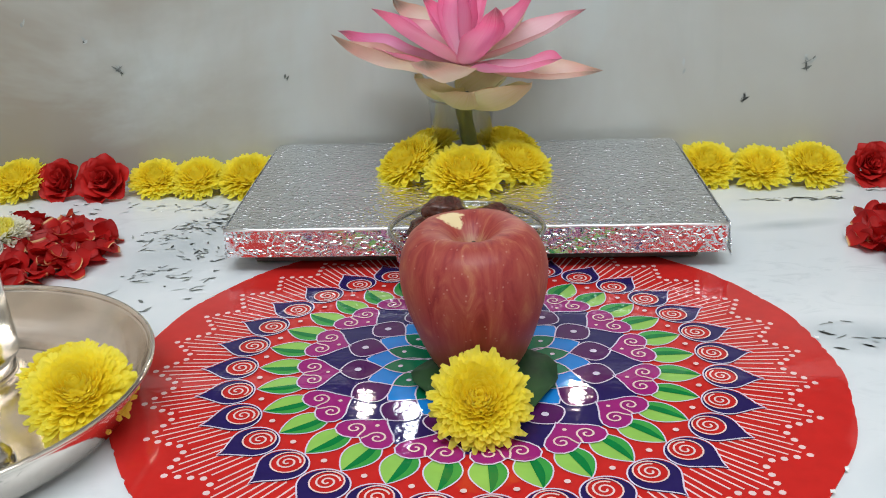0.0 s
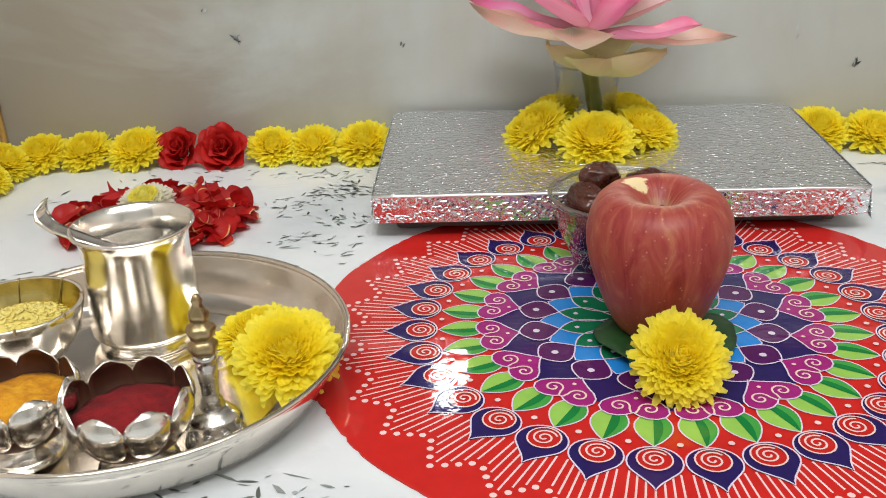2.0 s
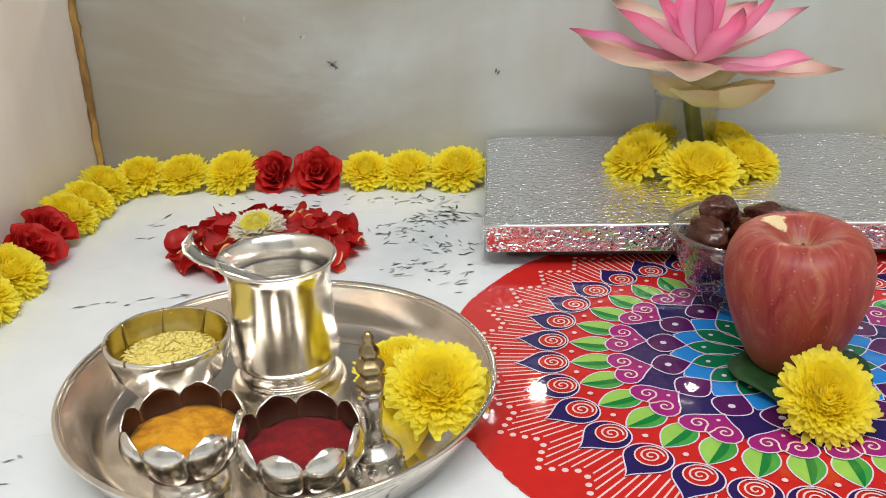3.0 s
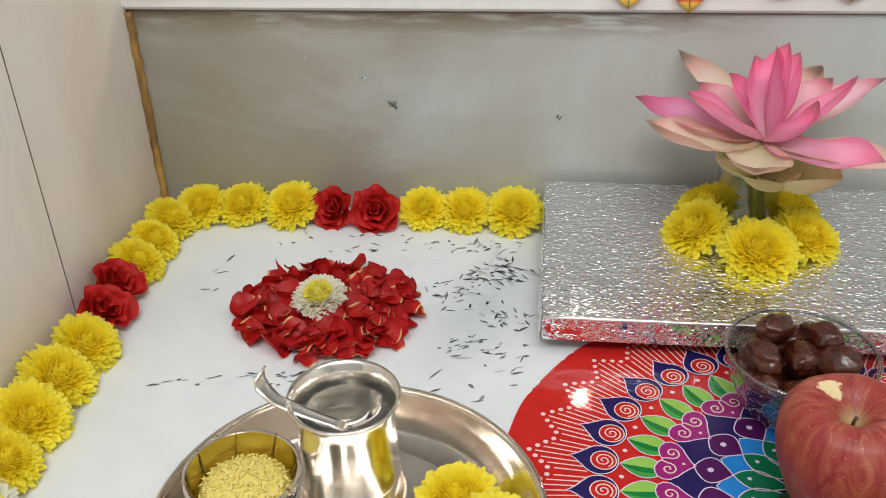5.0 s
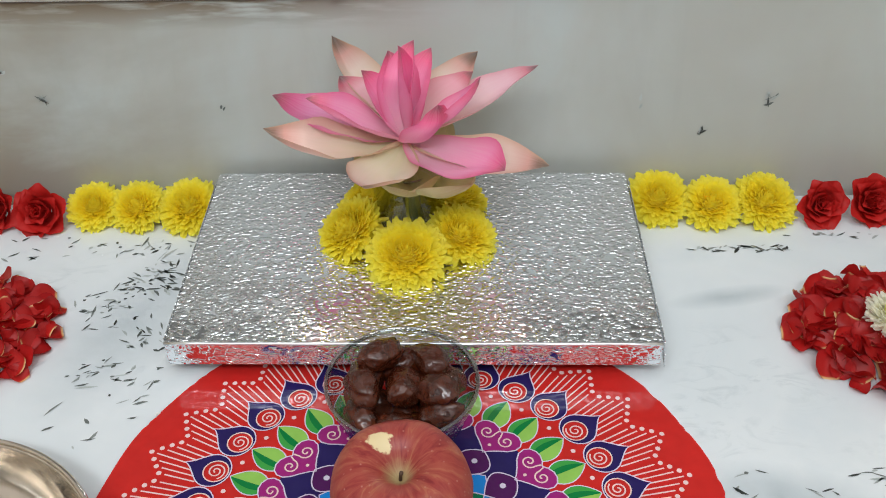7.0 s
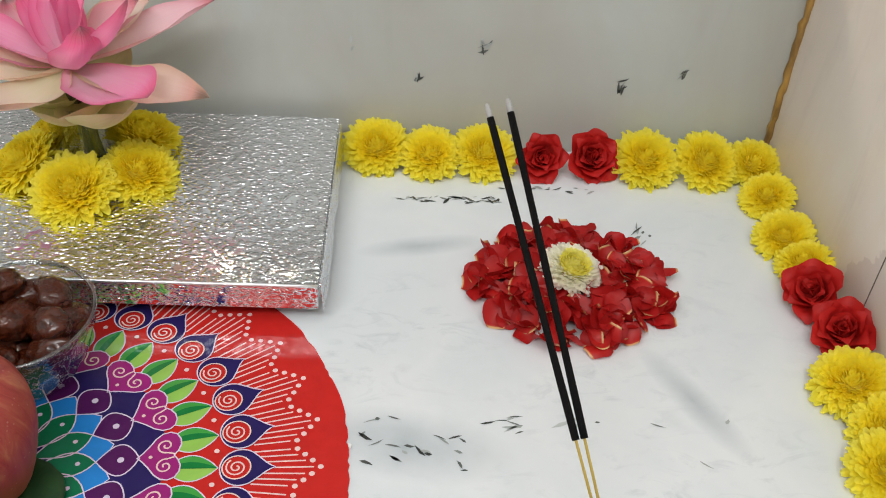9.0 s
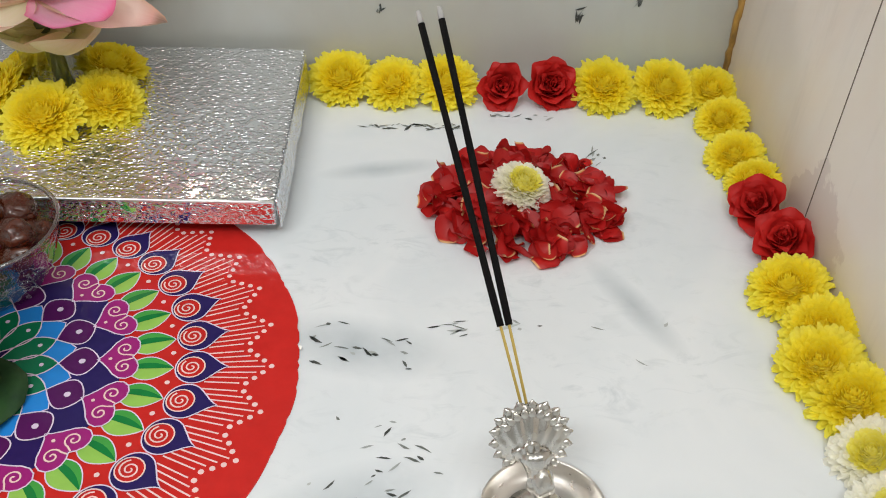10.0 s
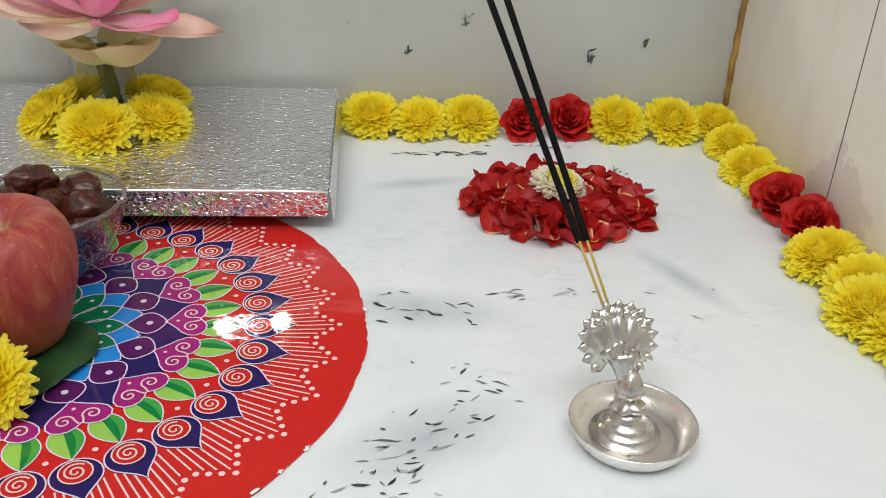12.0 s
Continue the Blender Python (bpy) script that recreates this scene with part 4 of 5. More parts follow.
def petal_heap(cx, cy, rx, ry, count, seed, label):
    r = random.Random(seed)
    g = root("rose_petal_heap", pose(cx, cy, 0), label, "petal heap", "heaps of rose petals")
    for i in range(count):
        q = math.sqrt((i + 0.5) / count)
        a = i * 2.39996 + r.uniform(-0.3, 0.3)
        x, y = q * rx * 0.90 * math.cos(a), q * ry * 0.90 * math.sin(a)
        h = 0.0135 * (1 - q ** 2.4) * r.uniform(0.4, 1.0) + r.uniform(0.001, 0.004)
        mm = pose(x, y, h, 0, 0, r.uniform(0, 360)) @ pose(0, 0, 0, r.gauss(4, 26), r.gauss(0, 26), 0) @ pose(0, -0.011, 0, 0, 180 if r.random() < 0.2 else 0, 0) @ Matrix.Scale(r.uniform(0.60, 0.92), 4)
        low = min((mm @ v.co).z for v in LOOSE_MESH[i % 6].vertices)
        mm = Matrix.Translation((0, 0, max(0.0, 0.0006 - low))) @ mm
        shared("rose_petal", LOOSE_MESH[i % 6], g, mm)
    return g


petal_heap(-0.357, 0.040, 0.081, 0.072, 225, 5, "round heap of loose red rose petals on the marble")
petal_heap(0.366, 0.045, 0.082, 0.073, 230, 6, "round heap of loose red rose petals on the marble")
put_mum(4, pose(-0.361, 0.036, 0.015, 14, -4, 0) @ Matrix.Scale(0.88, 4), "white chrysanthemum head with a lemon centre on rose petals", "flowers on the petal heaps")
put_mum(5, pose(0.361, 0.043, 0.015, 14, 4, 40) @ Matrix.Scale(0.93, 4), "white chrysanthemum head with a lemon centre on rose petals", "flowers on the petal heaps")

# ---------------------------------------------------------------- vase with the lotus
vase = root("glass_tumbler", pose(-0.010, 0.140, 0.0392), "small clear glass tumbler holding the lotus", "glass")
tumbler = part("tumbler_wall", lathe([(0.0, 0.0), (0.021, 0.0), (0.0225, 0.002), (0.0275, 0.058), (0.0283, 0.0595), (0.0268, 0.0595), (0.0215, 0.004), (0.0, 0.0035)], 40), M_THINGLASS, vase)
part("rim", lathe([(0.0268, 0.0588), (0.0284, 0.0588), (0.0287, 0.0598), (0.0280, 0.0606), (0.0270, 0.0602), (0.0268, 0.0588)], 40), M_RIMGLASS, tumbler, "rounded glass rim")
lotus = root("lotus_flower", pose(0, 0, 0), "open pink lotus with cream outer petals on a green stem", "flower")
part("stem", tube(bez(Vector((0.000, 0.128, 0.045)), Vector((-0.006, 0.132, 0.075)), Vector((-0.010, 0.135, 0.103)), 10), [0.0066 + 0.0004 * math.sin(k * 1.9) for k in range(11)], 14), M_STEM, lotus, "thick green lotus stem")
HEART = Vector((-0.007, 0.129, 0.126))


def lotus_petal(tip, width, mat, sag=0.3, cup=0.45, name="petal", seed=0, wide_at=0.52, blunt=0.9, foot=None, crease=0.0, hook=0.0):
    """sag: how far the middle bellies out below the straight line to the tip; crease: a fold along the midrib; hook: the tip bends in."""
    tip = Vector(tip)
    base = foot or HEART
    d = tip - base
    out = Vector((d.x, d.y, 0.0))
    out = out.normalized() if out.length > 1e-4 else -Y
    L = d.length
    down = (out * max(0.0, d.z / L) - Z * (1 - abs(d.z) / L * 0.5)).normalized()
    mid = base + d * 0.5 + down * L * sag
    n = 16
    sp = bez(base, mid, tip, n)
    side = d.cross(down).normalized()
    nr, ws = [], []
    for i, p in enumerate(sp):
        t = i / n
        tang = (sp[min(i + 1, n)] - sp[max(i - 1, 0)]).normalized()
        nr.append(side.cross(tang) if side.cross(tang).dot(-down) > 0 else tang.cross(side))
        k = t ** (math.log(0.5) / math.log(wide_at))
        ws.append(width * max(0.0, math.sin(math.pi * min(k, 1.0))) ** blunt + 0.0025 * (1 - t))
    sp = [p - down * (hook * L * max(0.0, i / n - 0.8) ** 2 * 8) for i, p in enumerate(sp)]
    across = 10
    bm = blade(bmesh.new(), sp, ws, side, nr, cup, across, 0.07, seed)
    bm.verts.ensure_lookup_table()
    for i in range(n + 1):
        for k in range(across + 1):
            v = abs(2 * k / across - 1)
            bm.verts[i * (across + 1) + k].co += nr[i] * (crease * ws[i] * min(v, 0.5))
    for v in bm.verts:
        v.co += Vector((noise.noise(v.co * 45 + X * seed), noise.noise(v.co * 45 + Y * seed), noise.noise(v.co * 45 + Z * seed))) * 0.0018
    return part(name, bm, mat, lotus)


# tip, half width, material, sag, cup, blunt, crease, hook
for i, (tip, wd, mat, sag, cup, blunt, crease, hook) in enumerate((
        ((-0.111, 0.154, 0.152), 0.023, M_LOTUS, 0.16, 0.30, 0.85, 0.2, 0.0), ((-0.077, 0.108, 0.176), 0.020, M_LOTUS, 0.12, 0.35, 0.80, 0.5, 0.0), ((-0.040, 0.146, 0.178), 0.017, M_LOTUS, 0.10, 0.5, 0.75, 0.4, 0.0),
        ((-0.011, 0.130, 0.206), 0.013, M_LOTUS, 0.05, 0.6, 0.75, 0.7, 0.0), ((0.001, 0.137, 0.207), 0.016, M_LOTUS, 0.05, 0.6, 0.75, 0.6, 0.0), ((0.012, 0.148, 0.196), 0.016, M_LOTUS, 0.08, 0.5, 0.75, 0.4, 0.0), ((-0.020, 0.154, 0.190), 0.018, M_LOTUS, 0.1, 0.5, 0.75, 0.4, 0.0),
        ((0.051, 0.111, 0.187), 0.017, M_LOTUS, 0.16, 0.35, 0.70, 0.4, 0.15), ((0.022, 0.093, 0.170), 0.018, M_LOTUS, 0.28, 0.45, 0.50, 0.3, 0.4), ((0.066, 0.064, 0.142), 0.030, M_LOTUS, 0.15, 0.22, 0.72, 0.15, 0.0),
        ((0.097, 0.185, 0.162), 0.016, M_LOTUSPINK, 0.10, 0.5, 0.95, 0.4, 0.0), ((-0.072, 0.223, 0.166), 0.015, M_LOTUSPALE, 0.10, 0.7, 0.9, 0.5, 0.1), ((-0.108, 0.094, 0.156), 0.026, M_LOTUSPALE, 0.26, 0.45, 0.85, 0.1, 0.1),
        ((0.100, 0.092, 0.127), 0.024, M_LOTUSPALE, 0.14, 0.30, 0.80, 0.2, 0.0), ((0.048, 0.205, 0.163), 0.018, M_LOTUSPALE, 0.12, 0.6, 0.8, 0.3, 0.0), ((-0.034, 0.038, 0.148), 0.024, M_LOTUSPALE, 0.30, 0.40, 0.80, 0.2, 0.0),
        ((-0.060, 0.170, 0.160), 0.022, M_LOTUSPINK, 0.15, 0.4, 0.75, 0.2, 0.0), ((0.045, 0.155, 0.172), 0.020, M_LOTUSPINK, 0.12, 0.4, 0.75, 0.2, 0.0))):
    lotus_petal(tip, wd, mat, sag, cup, "petal", i * 1.7, 0.54, blunt, None, crease, hook)
for i, (tip, wd) in enumerate((((0.043, 0.078, 0.120), 0.030), ((-0.046, 0.108, 0.122), 0.026), ((-0.002, 0.076, 0.116), 0.026), ((0.026, 0.172, 0.122), 0.024))):
    lotus_petal(tip, wd, M_SEPAL, 0.36, 0.55, "sepal", 31 + i, 0.5, 0.55, Vector((-0.009, 0.133, 0.098)))

# ---------------------------------------------------------------- apple on its leaf, bowl of dates
leaf = root("betel_leaf", pose(0.008, -0.172, 0.0026, 0, 0, 6) @ Matrix.Scale(1.02, 4), "dark green leaf lying under the apple", "leaf")
bm = bmesh.new()
sp = [Vector((0, 0.047 - 0.0098 * i, 0.0006 + 0.0022 * math.cos(i * 1.1) ** 2)) for i in range(11)]
blade(bm, sp, [0.012, 0.029, 0.038, 0.041, 0.040, 0.036, 0.030, 0.023, 0.015, 0.007, 0.0005], X, Z, 0.06, 8, 0.05, 2.0)
lb = part("leaf_blade", bm, M_BETEL, leaf)
md = lb.modifiers.new("thick", "SOLIDIFY")
md.thickness = 0.0006
part("leaf_rib", tube([p + Z * 0.0007 for p in sp], [0.0009 - 0.00007 * i for i in range(11)], 6), M_STEM, leaf)

apple = root("apple", pose(0.003, -0.147, 0.0048, 3, -2, 0), "ripe red streaked apple standing on a leaf", "apple")
ap = [(0.0, 0.0075), (0.006, 0.0035), (0.0125, 0.0005), (0.0185, 0.0008), (0.0235, 0.0055), (0.0275, 0.0125), (0.0315, 0.022), (0.0355, 0.034), (0.0388, 0.046), (0.0406, 0.057), (0.0408, 0.066), (0.0392, 0.0745), (0.0355, 0.0820), (0.0300, 0.0868), (0.0235, 0.0885), (0.0175, 0.0872), (0.0120, 0.0835), (0.0070, 0.0775), (0.0025, 0.0725), (0.0, 0.0715)]
bm = lathe(ap, 64, None, lambda a, z, k: 1 + (0.020 * math.cos(5 * a + 0.6) * (abs(z - 0.045) / 0.045) ** 1.5) + 0.012 * math.cos(2 * a + 1.0))
part("skin", bm, M_APPLE, apple)
part("stalk", tube([(0.0, 0.0, 0.071), (0.0006, 0.0, 0.077), (0.0012, -0.0005, 0.0795)], [0.0011, 0.001, 0.0013], 8), M_STALK, apple, "short dark stalk")

bowl = root("glass_bowl", pose(-0.004, -0.055, 0.0024) @ Matrix.Diagonal((1.05, 1.05, 1.0, 1.0)), "clear ribbed glass bowl filled with dates", "bowl")
glass_wall = part("bowl_wall", lathe([(0.0, 0.0), (0.026, 0.0), (0.028, 0.002), (0.033, 0.010), (0.041, 0.026), (0.0462, 0.044), (0.0485, 0.053), (0.0478, 0.0545), (0.0462, 0.0535), (0.0437, 0.044), (0.0385, 0.027), (0.0305, 0.012), (0.024, 0.0055), (0.0, 0.005)], 72, None,
                          lambda a, z, k: 1 + (0.007 * math.cos(24 * a) if 1 < k < 6 else 0.0)), M_GLASS, bowl)
part("rim", lathe([(0.0466, 0.0520), (0.0484, 0.0528), (0.0492, 0.0542), (0.0486, 0.0555), (0.0472, 0.0556), (0.0463, 0.0545), (0.0466, 0.0520)], 72), M_RIMGLASS, glass_wall, "rounded glass rim")
r4 = random.Random(12)


def date_mesh(seed):
    bm = bmesh.new()
    bmesh.ops.create_icosphere(bm, subdivisions=4, radius=1.0)
    for v in bm.verts:
        p = v.co.copy()
        f = 1 + 0.22 * noise.noise(p * 1.5 + X * seed) + 0.10 * noise.noise(Vector((p.x * 2, p.y * 6, p.z * 6)) + Y * seed) + 0.04 * noise.noise(p * 11 + Z * seed)
        v.co = Vector((p.x * 0.0165, p.y * 0.0108, p.z * 0.0102)) * f
    return mesh_of("date", bm, M_DATE)


DATES = [date_mesh(s) for s in (1.0, 7.0, 13.0, 21.0)]
spots = [(0, 0.0, 0.016), (0.017, 0.006, 0.020), (-0.017, 0.004, 0.020), (0.004, -0.018, 0.021), (0.002, 0.020, 0.022), (-0.022, -0.013, 0.033), (0.021, -0.012, 0.034), (0.024, 0.010, 0.036), (-0.004, -0.024, 0.036),
         (-0.022, 0.012, 0.036), (0.000, 0.024, 0.038), (0.001, 0.001, 0.044), (0.016, 0.018, 0.048), (-0.012, 0.017, 0.055), (-0.022, -0.001, 0.047), (0.019, -0.003, 0.046)]
for i, (x, y, z) in enumerate(spots):
    ob = new("date", DATES[i % 4])
    ob.matrix_basis = pose(-0.004 + x * 1.2, -0.055 + y * 1.2, 0.0055 + z, r4.uniform(-25, 25), r4.uniform(-25, 25), r4.uniform(0, 360)) @ Matrix.Scale(r4.uniform(0.95, 1.15), 4)
    tagged(ob, "soft dark brown sticky date in the glass bowl", "date", "dates in the bowl")

# ---------------------------------------------------------------- steel tray with its vessels
TX, TY = -0.2925, -0.2015
tray = root("steel_tray", pose(TX, TY, 0) @ Matrix.Diagonal((0.966, 0.966, 1.0, 1.0)), "round polished steel tray with a raised rim", "tray")
part("tray_floor", lathe([(0.0, 0.0015), (0.088, 0.0012), (0.0885, 0.0042), (0.0872, 0.0034), (0.0, 0.0036)], 96), M_STEEL, tray)
tray_wall = part("tray_wall", lathe([(0.0885, 0.0013), (0.1035, 0.0016), (0.1110, 0.0065), (0.1185, 0.0205), (0.1222, 0.0280), (0.1212, 0.0296), (0.1200, 0.0275), (0.1165, 0.0205), (0.1092, 0.0082), (0.1020, 0.0044), (0.0886, 0.0040)], 96), M_STEEL, tray)
part("tray_rim", lathe([(0.1212, 0.0282), (0.1232, 0.0280), (0.1245, 0.0290), (0.1247, 0.0303), (0.1238, 0.0313), (0.1220, 0.0312), (0.1208, 0.0300), (0.1212, 0.0282)], 96), M_STEEL, tray_wall, "rolled steel rim")

mug = root("silver_cup", pose(-0.3015, -0.149, 0.0038), "waisted polished silver cup filled with water", "cup")
part("cup_wall", lathe([(0.0, 0.002), (0.0245, 0.0), (0.0285, 0.0), (0.0294, 0.0022), (0.0270, 0.0045), (0.0268, 0.0078), (0.0318, 0.0098), (0.0328, 0.0112), (0.0328, 0.0135), (0.0324, 0.020), (0.0318, 0.030), (0.0312, 0.042), (0.0308, 0.053), (0.0308, 0.061), (0.0313, 0.0672), (0.0328, 0.0715), (0.0346, 0.0728), (0.0355, 0.0738), (0.0354, 0.0750), (0.0343, 0.0753), (0.0326, 0.0740), (0.0294, 0.0678), (0.0281, 0.060), (0.0282, 0.05), (0.0293, 0.03), (0.030, 0.014), (0.0, 0.012)], 80), M_SILVER, mug)
water = part("water", lathe([(0.0, 0.0605), (0.0279, 0.0605), (0.0279, 0.058), (0.0, 0.058)], 48), M_WATER, mug, "clear water")
water.visible_shadow = False
spoon = root("small_spoon", pose(-0.3015, -0.149, 0.0), "small flat silver spoon hooked over the cup rim", "spoon")
bm = bmesh.new()
sp = bez(Vector((0.004, -0.014, 0.0655)), Vector((-0.022, -0.016, 0.076)), Vector((-0.041, -0.008, 0.0795)), 6) + [Vector((-0.046, -0.004, 0.0805)), Vector((-0.0515, 0.000, 0.0835)), Vector((-0.0525, 0.003, 0.0880)), Vector((-0.0495, 0.005, 0.0920))]
blade(bm, sp, [0.003, 0.003, 0.0032, 0.0036, 0.004, 0.0042, 0.0044, 0.0048, 0.0058, 0.0058, 0.002], Vector((0.25, 0.95, 0.15)).normalized(), Z, 0.15, 4)
hd = part("handle", bm, M_SILVER, spoon)
md = hd.modifiers.new("thick", "SOLIDIFY")
md.thickness = 0.0012

rice = root("rice_bowl", pose(-0.3600, -0.185, 0.0038), "silver bowl with a scalloped rim full of yellow rice", "bowl")
lob = lambda a, z, k: 1 + 0.035 * abs(math.cos(4 * a)) * (1 if 2 < k < 9 else 0.0)
rice_wall = part("bowl_wall", lathe([(0.0, 0.003), (0.014, 0.0), (0.016, 0.001), (0.014, 0.005), (0.023, 0.012), (0.031, 0.024), (0.0342, 0.036), (0.0352, 0.0415), (0.0345, 0.0425), (0.0338, 0.0418)], 64, None, lob), M_SILVER, rice)
rice_lining = part("lining", lathe([(0.0338, 0.0418), (0.0330, 0.036), (0.0295, 0.024), (0.0205, 0.0135), (0.0, 0.012)], 64, None, lambda a, z, k: 1 + 0.035 * abs(math.cos(4 * a)) * (1 if k < 3 else 0)), M_GILT, rice, "gold-tinted lining")
for k in range(8):             # seams between the petals of the bowl
    q = math.radians(22.5 + 45 * k)
    seam = [((rr * 1.012) * math.cos(q + 0.10 * (0.042 - z) / 0.02), (rr * 1.012) * math.sin(q + 0.10 * (0.042 - z) / 0.02), z) for rr, z in ((0.0332, 0.0422), (0.0328, 0.039), (0.0318, 0.035), (0.0305, 0.031), (0.0286, 0.0265))]
    part("seam", tube(seam, 0.00045, 6), M_BRASSY, rice_lining, "dark engraved petal seam")
    part("rim_notch", tube([(0.0340 * math.cos(q), 0.0340 * math.sin(q), 0.0420), (0.0349 * math.cos(q), 0.0349 * math.sin(q), 0.0424), (0.0351 * math.cos(q), 0.0351 * math.sin(q), 0.0395)], 0.0009, 8), M_BRASSY, rice_wall, "dark notch in the rim")
bm = bmesh.new()
r5 = random.Random(15)
lathe([(0.0, 0.0345), (0.012, 0.034), (0.022, 0.031), (0.0285, 0.0265), (0.02, 0.020), (0.0, 0.018)], 24, bm)
part("rice_mound", bm, M_RICE, rice, "mound of turmeric-yellow rice")
bm = bmesh.new()
for _ in range(420):
    q, a = math.sqrt(r5.random()), r5.uniform(0, 6.283)
    rr = q * 0.0275
    mm = pose(rr * math.cos(a), rr * math.sin(a), 0.0350 - 8.5 * rr * rr + r5.uniform(0, 0.0006), r5.uniform(-12, 12), r5.uniform(-12, 12), r5.uniform(0, 360))
    ln = r5.uniform(0.0022, 0.0034)
    g = [bm.verts.new(mm @ Vector(p)) for p in ((-ln, 0, 0), (0, 0.0008, 0), (ln, 0, 0), (0, -0.0008, 0), (0, 0, 0.0008), (0, 0, -0.0008))]
    for i in range(4):
        bm.faces.new((g[i], g[(i + 1) % 4], g[4]))
        bm.faces.new((g[(i + 1) % 4], g[i], g[5]))
tagged(part("loose_rice", bm, M_RICE, rice), kind="stuff")


def lotus_cup(x, y, turn, fill, fill_name, fill_label, label, drop=0.0):
    """A footed cup whose wall is eight bulging petals."""
    g = root("lotus_cup", pose(x, y, 0.0038, 0, 0, turn), label, "cup", "petal cups on the tray")
    part("foot", lathe([(0.0, 0.0), (0.0185, 0.0), (0.0195, 0.0015), (0.0165, 0.004), (0.011, 0.007), (0.0115, 0.011), (0.0, 0.012)], 40), M_SILVER, g)
    part("cup_bowl", lathe([(0.0, 0.009), (0.013, 0.0095), (0.0225, 0.016), (0.0252, 0.0215), (0.0256, 0.0240), (0.0250, 0.0240), (0.0246, 0.0215), (0.021, 0.017), (0.0, 0.0125)], 48), M_CUPIN, g, "dark brown inner wall")
    bm = bmesh.new()
    n, na = 9, 6
    rows = []
    for i in range(n + 1):
        t = i / n
        row = []
        for k in range(na + 1):
            v = 2 * k / na - 1
            edge = min(1.0, 1.06 * math.sqrt(max(0.0, 1 - (max(0.0, t - 0.58) / 0.425) ** 2.2)))
            ang = math.radians(23.5) * v * edge
            rad = 0.0135 + 0.0162 * math.sin(math.pi * 0.63 * t) + 0.0034 * (1 - v * v) * math.sin(math.pi * min(1, t * 1.02))
            row.append(bm.verts.new((rad * math.cos(ang), rad * math.sin(ang), 0.0085 + 0.0355 * t)))
        rows.append(row)
    for i in range(n):
        for k in range(na):
            bm.faces.new((rows[i][k], rows[i][k + 1], rows[i + 1][k + 1], rows[i + 1][k]))
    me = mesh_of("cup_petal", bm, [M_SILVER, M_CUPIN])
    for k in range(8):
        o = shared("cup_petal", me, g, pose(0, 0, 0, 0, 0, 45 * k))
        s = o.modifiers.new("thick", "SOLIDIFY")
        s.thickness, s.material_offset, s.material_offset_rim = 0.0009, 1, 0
    bm = bmesh.new()
    lathe([(0.0, 0.034 - drop), (0.008, 0.0335 - drop), (0.016, 0.0310 - drop), (0.0235, 0.0300 - drop), (0.0285, 0.0290 - drop), (0.02, 0.02), (0, 0.018)], 40, bm)
    for v in bm.verts:
        v.co.z += 0.0022 * noise.noise(v.co * 110 + X * turn) + 0.001 * noise.noise(v.co * 300)
    part(fill_name, bm, fill, g, fill_label)
    return g


lotus_cup(-0.3265, -0.267, -2, M_TURMERIC, "turmeric", "heap of orange-yellow turmeric powder", "petal-shaped silver cup filled with turmeric powder")
lotus_cup(-0.2670, -0.275, -8, M_KUMKUM, "vermilion", "heap of dark red vermilion powder", "petal-shaped silver cup filled with red vermilion powder", 0.001)

bell = root("hand_bell", pose(-0.2335, -0.257, 0.0042), "small silver hand bell with an ornate tarnished handle", "bell")
bell_body = part("bell_body", lathe([(0.0, 0.0), (0.0150, 0.0), (0.0158, 0.0014), (0.0146, 0.0030), (0.0150, 0.0044), (0.0140, 0.0060), (0.0134, 0.0100), (0.0126, 0.0128), (0.0132, 0.0140), (0.0118, 0.0156), (0.0092, 0.0182), (0.0060, 0.0200), (0.0, 0.0206)], 48), M_CAST, bell)
me = mesh_of("scroll", tube([(0.0030 * (1 - 0.8 * t / 20) * math.cos(t * 0.55), 0.0, 0.0030 * (1 - 0.8 * t / 20) * math.sin(t * 0.55)) for t in range(21)], 0.00045, 6), M_CAST)
for k in range(9):
    shared("scroll", me, bell_body, pose(0, 0, 0.0092, 0, 0, 40 * k) @ pose(0, -0.0138, 0))
bell_handle = part("handle", lathe([(0.0, 0.0195), (0.0060, 0.0198), (0.0066, 0.0214), (0.0052, 0.0230), (0.0056, 0.0240), (0.0040, 0.0254), (0.0042, 0.0300), (0.0049, 0.0380), (0.0052, 0.0440), (0.0042, 0.0456), (0.0058, 0.0470), (0.0058, 0.0486), (0.0044, 0.0500), (0.0, 0.0505)], 24), M_CAST, bell, "turned silver handle")
part("finial", lathe([(0.0, 0.0495), (0.0052, 0.0500), (0.0068, 0.0520), (0.0070, 0.0548), (0.0050, 0.0572), (0.0042, 0.0580), (0.0064, 0.0600), (0.0072, 0.0626), (0.0060, 0.0652), (0.0036, 0.0668), (0.0034, 0.0678), (0.0050, 0.0694), (0.0046, 0.0720), (0.0026, 0.0752), (0.0022, 0.0768), (0.0028, 0.0784), (0.0014, 0.0815), (0.0, 0.0822)], 24, None, lambda a, z, k: 1 + 0.09 * math.cos(5 * a + 60 * z) if k > 0 else 1.0), M_BRASSY, bell_handle, "knobbly tarnished finial")

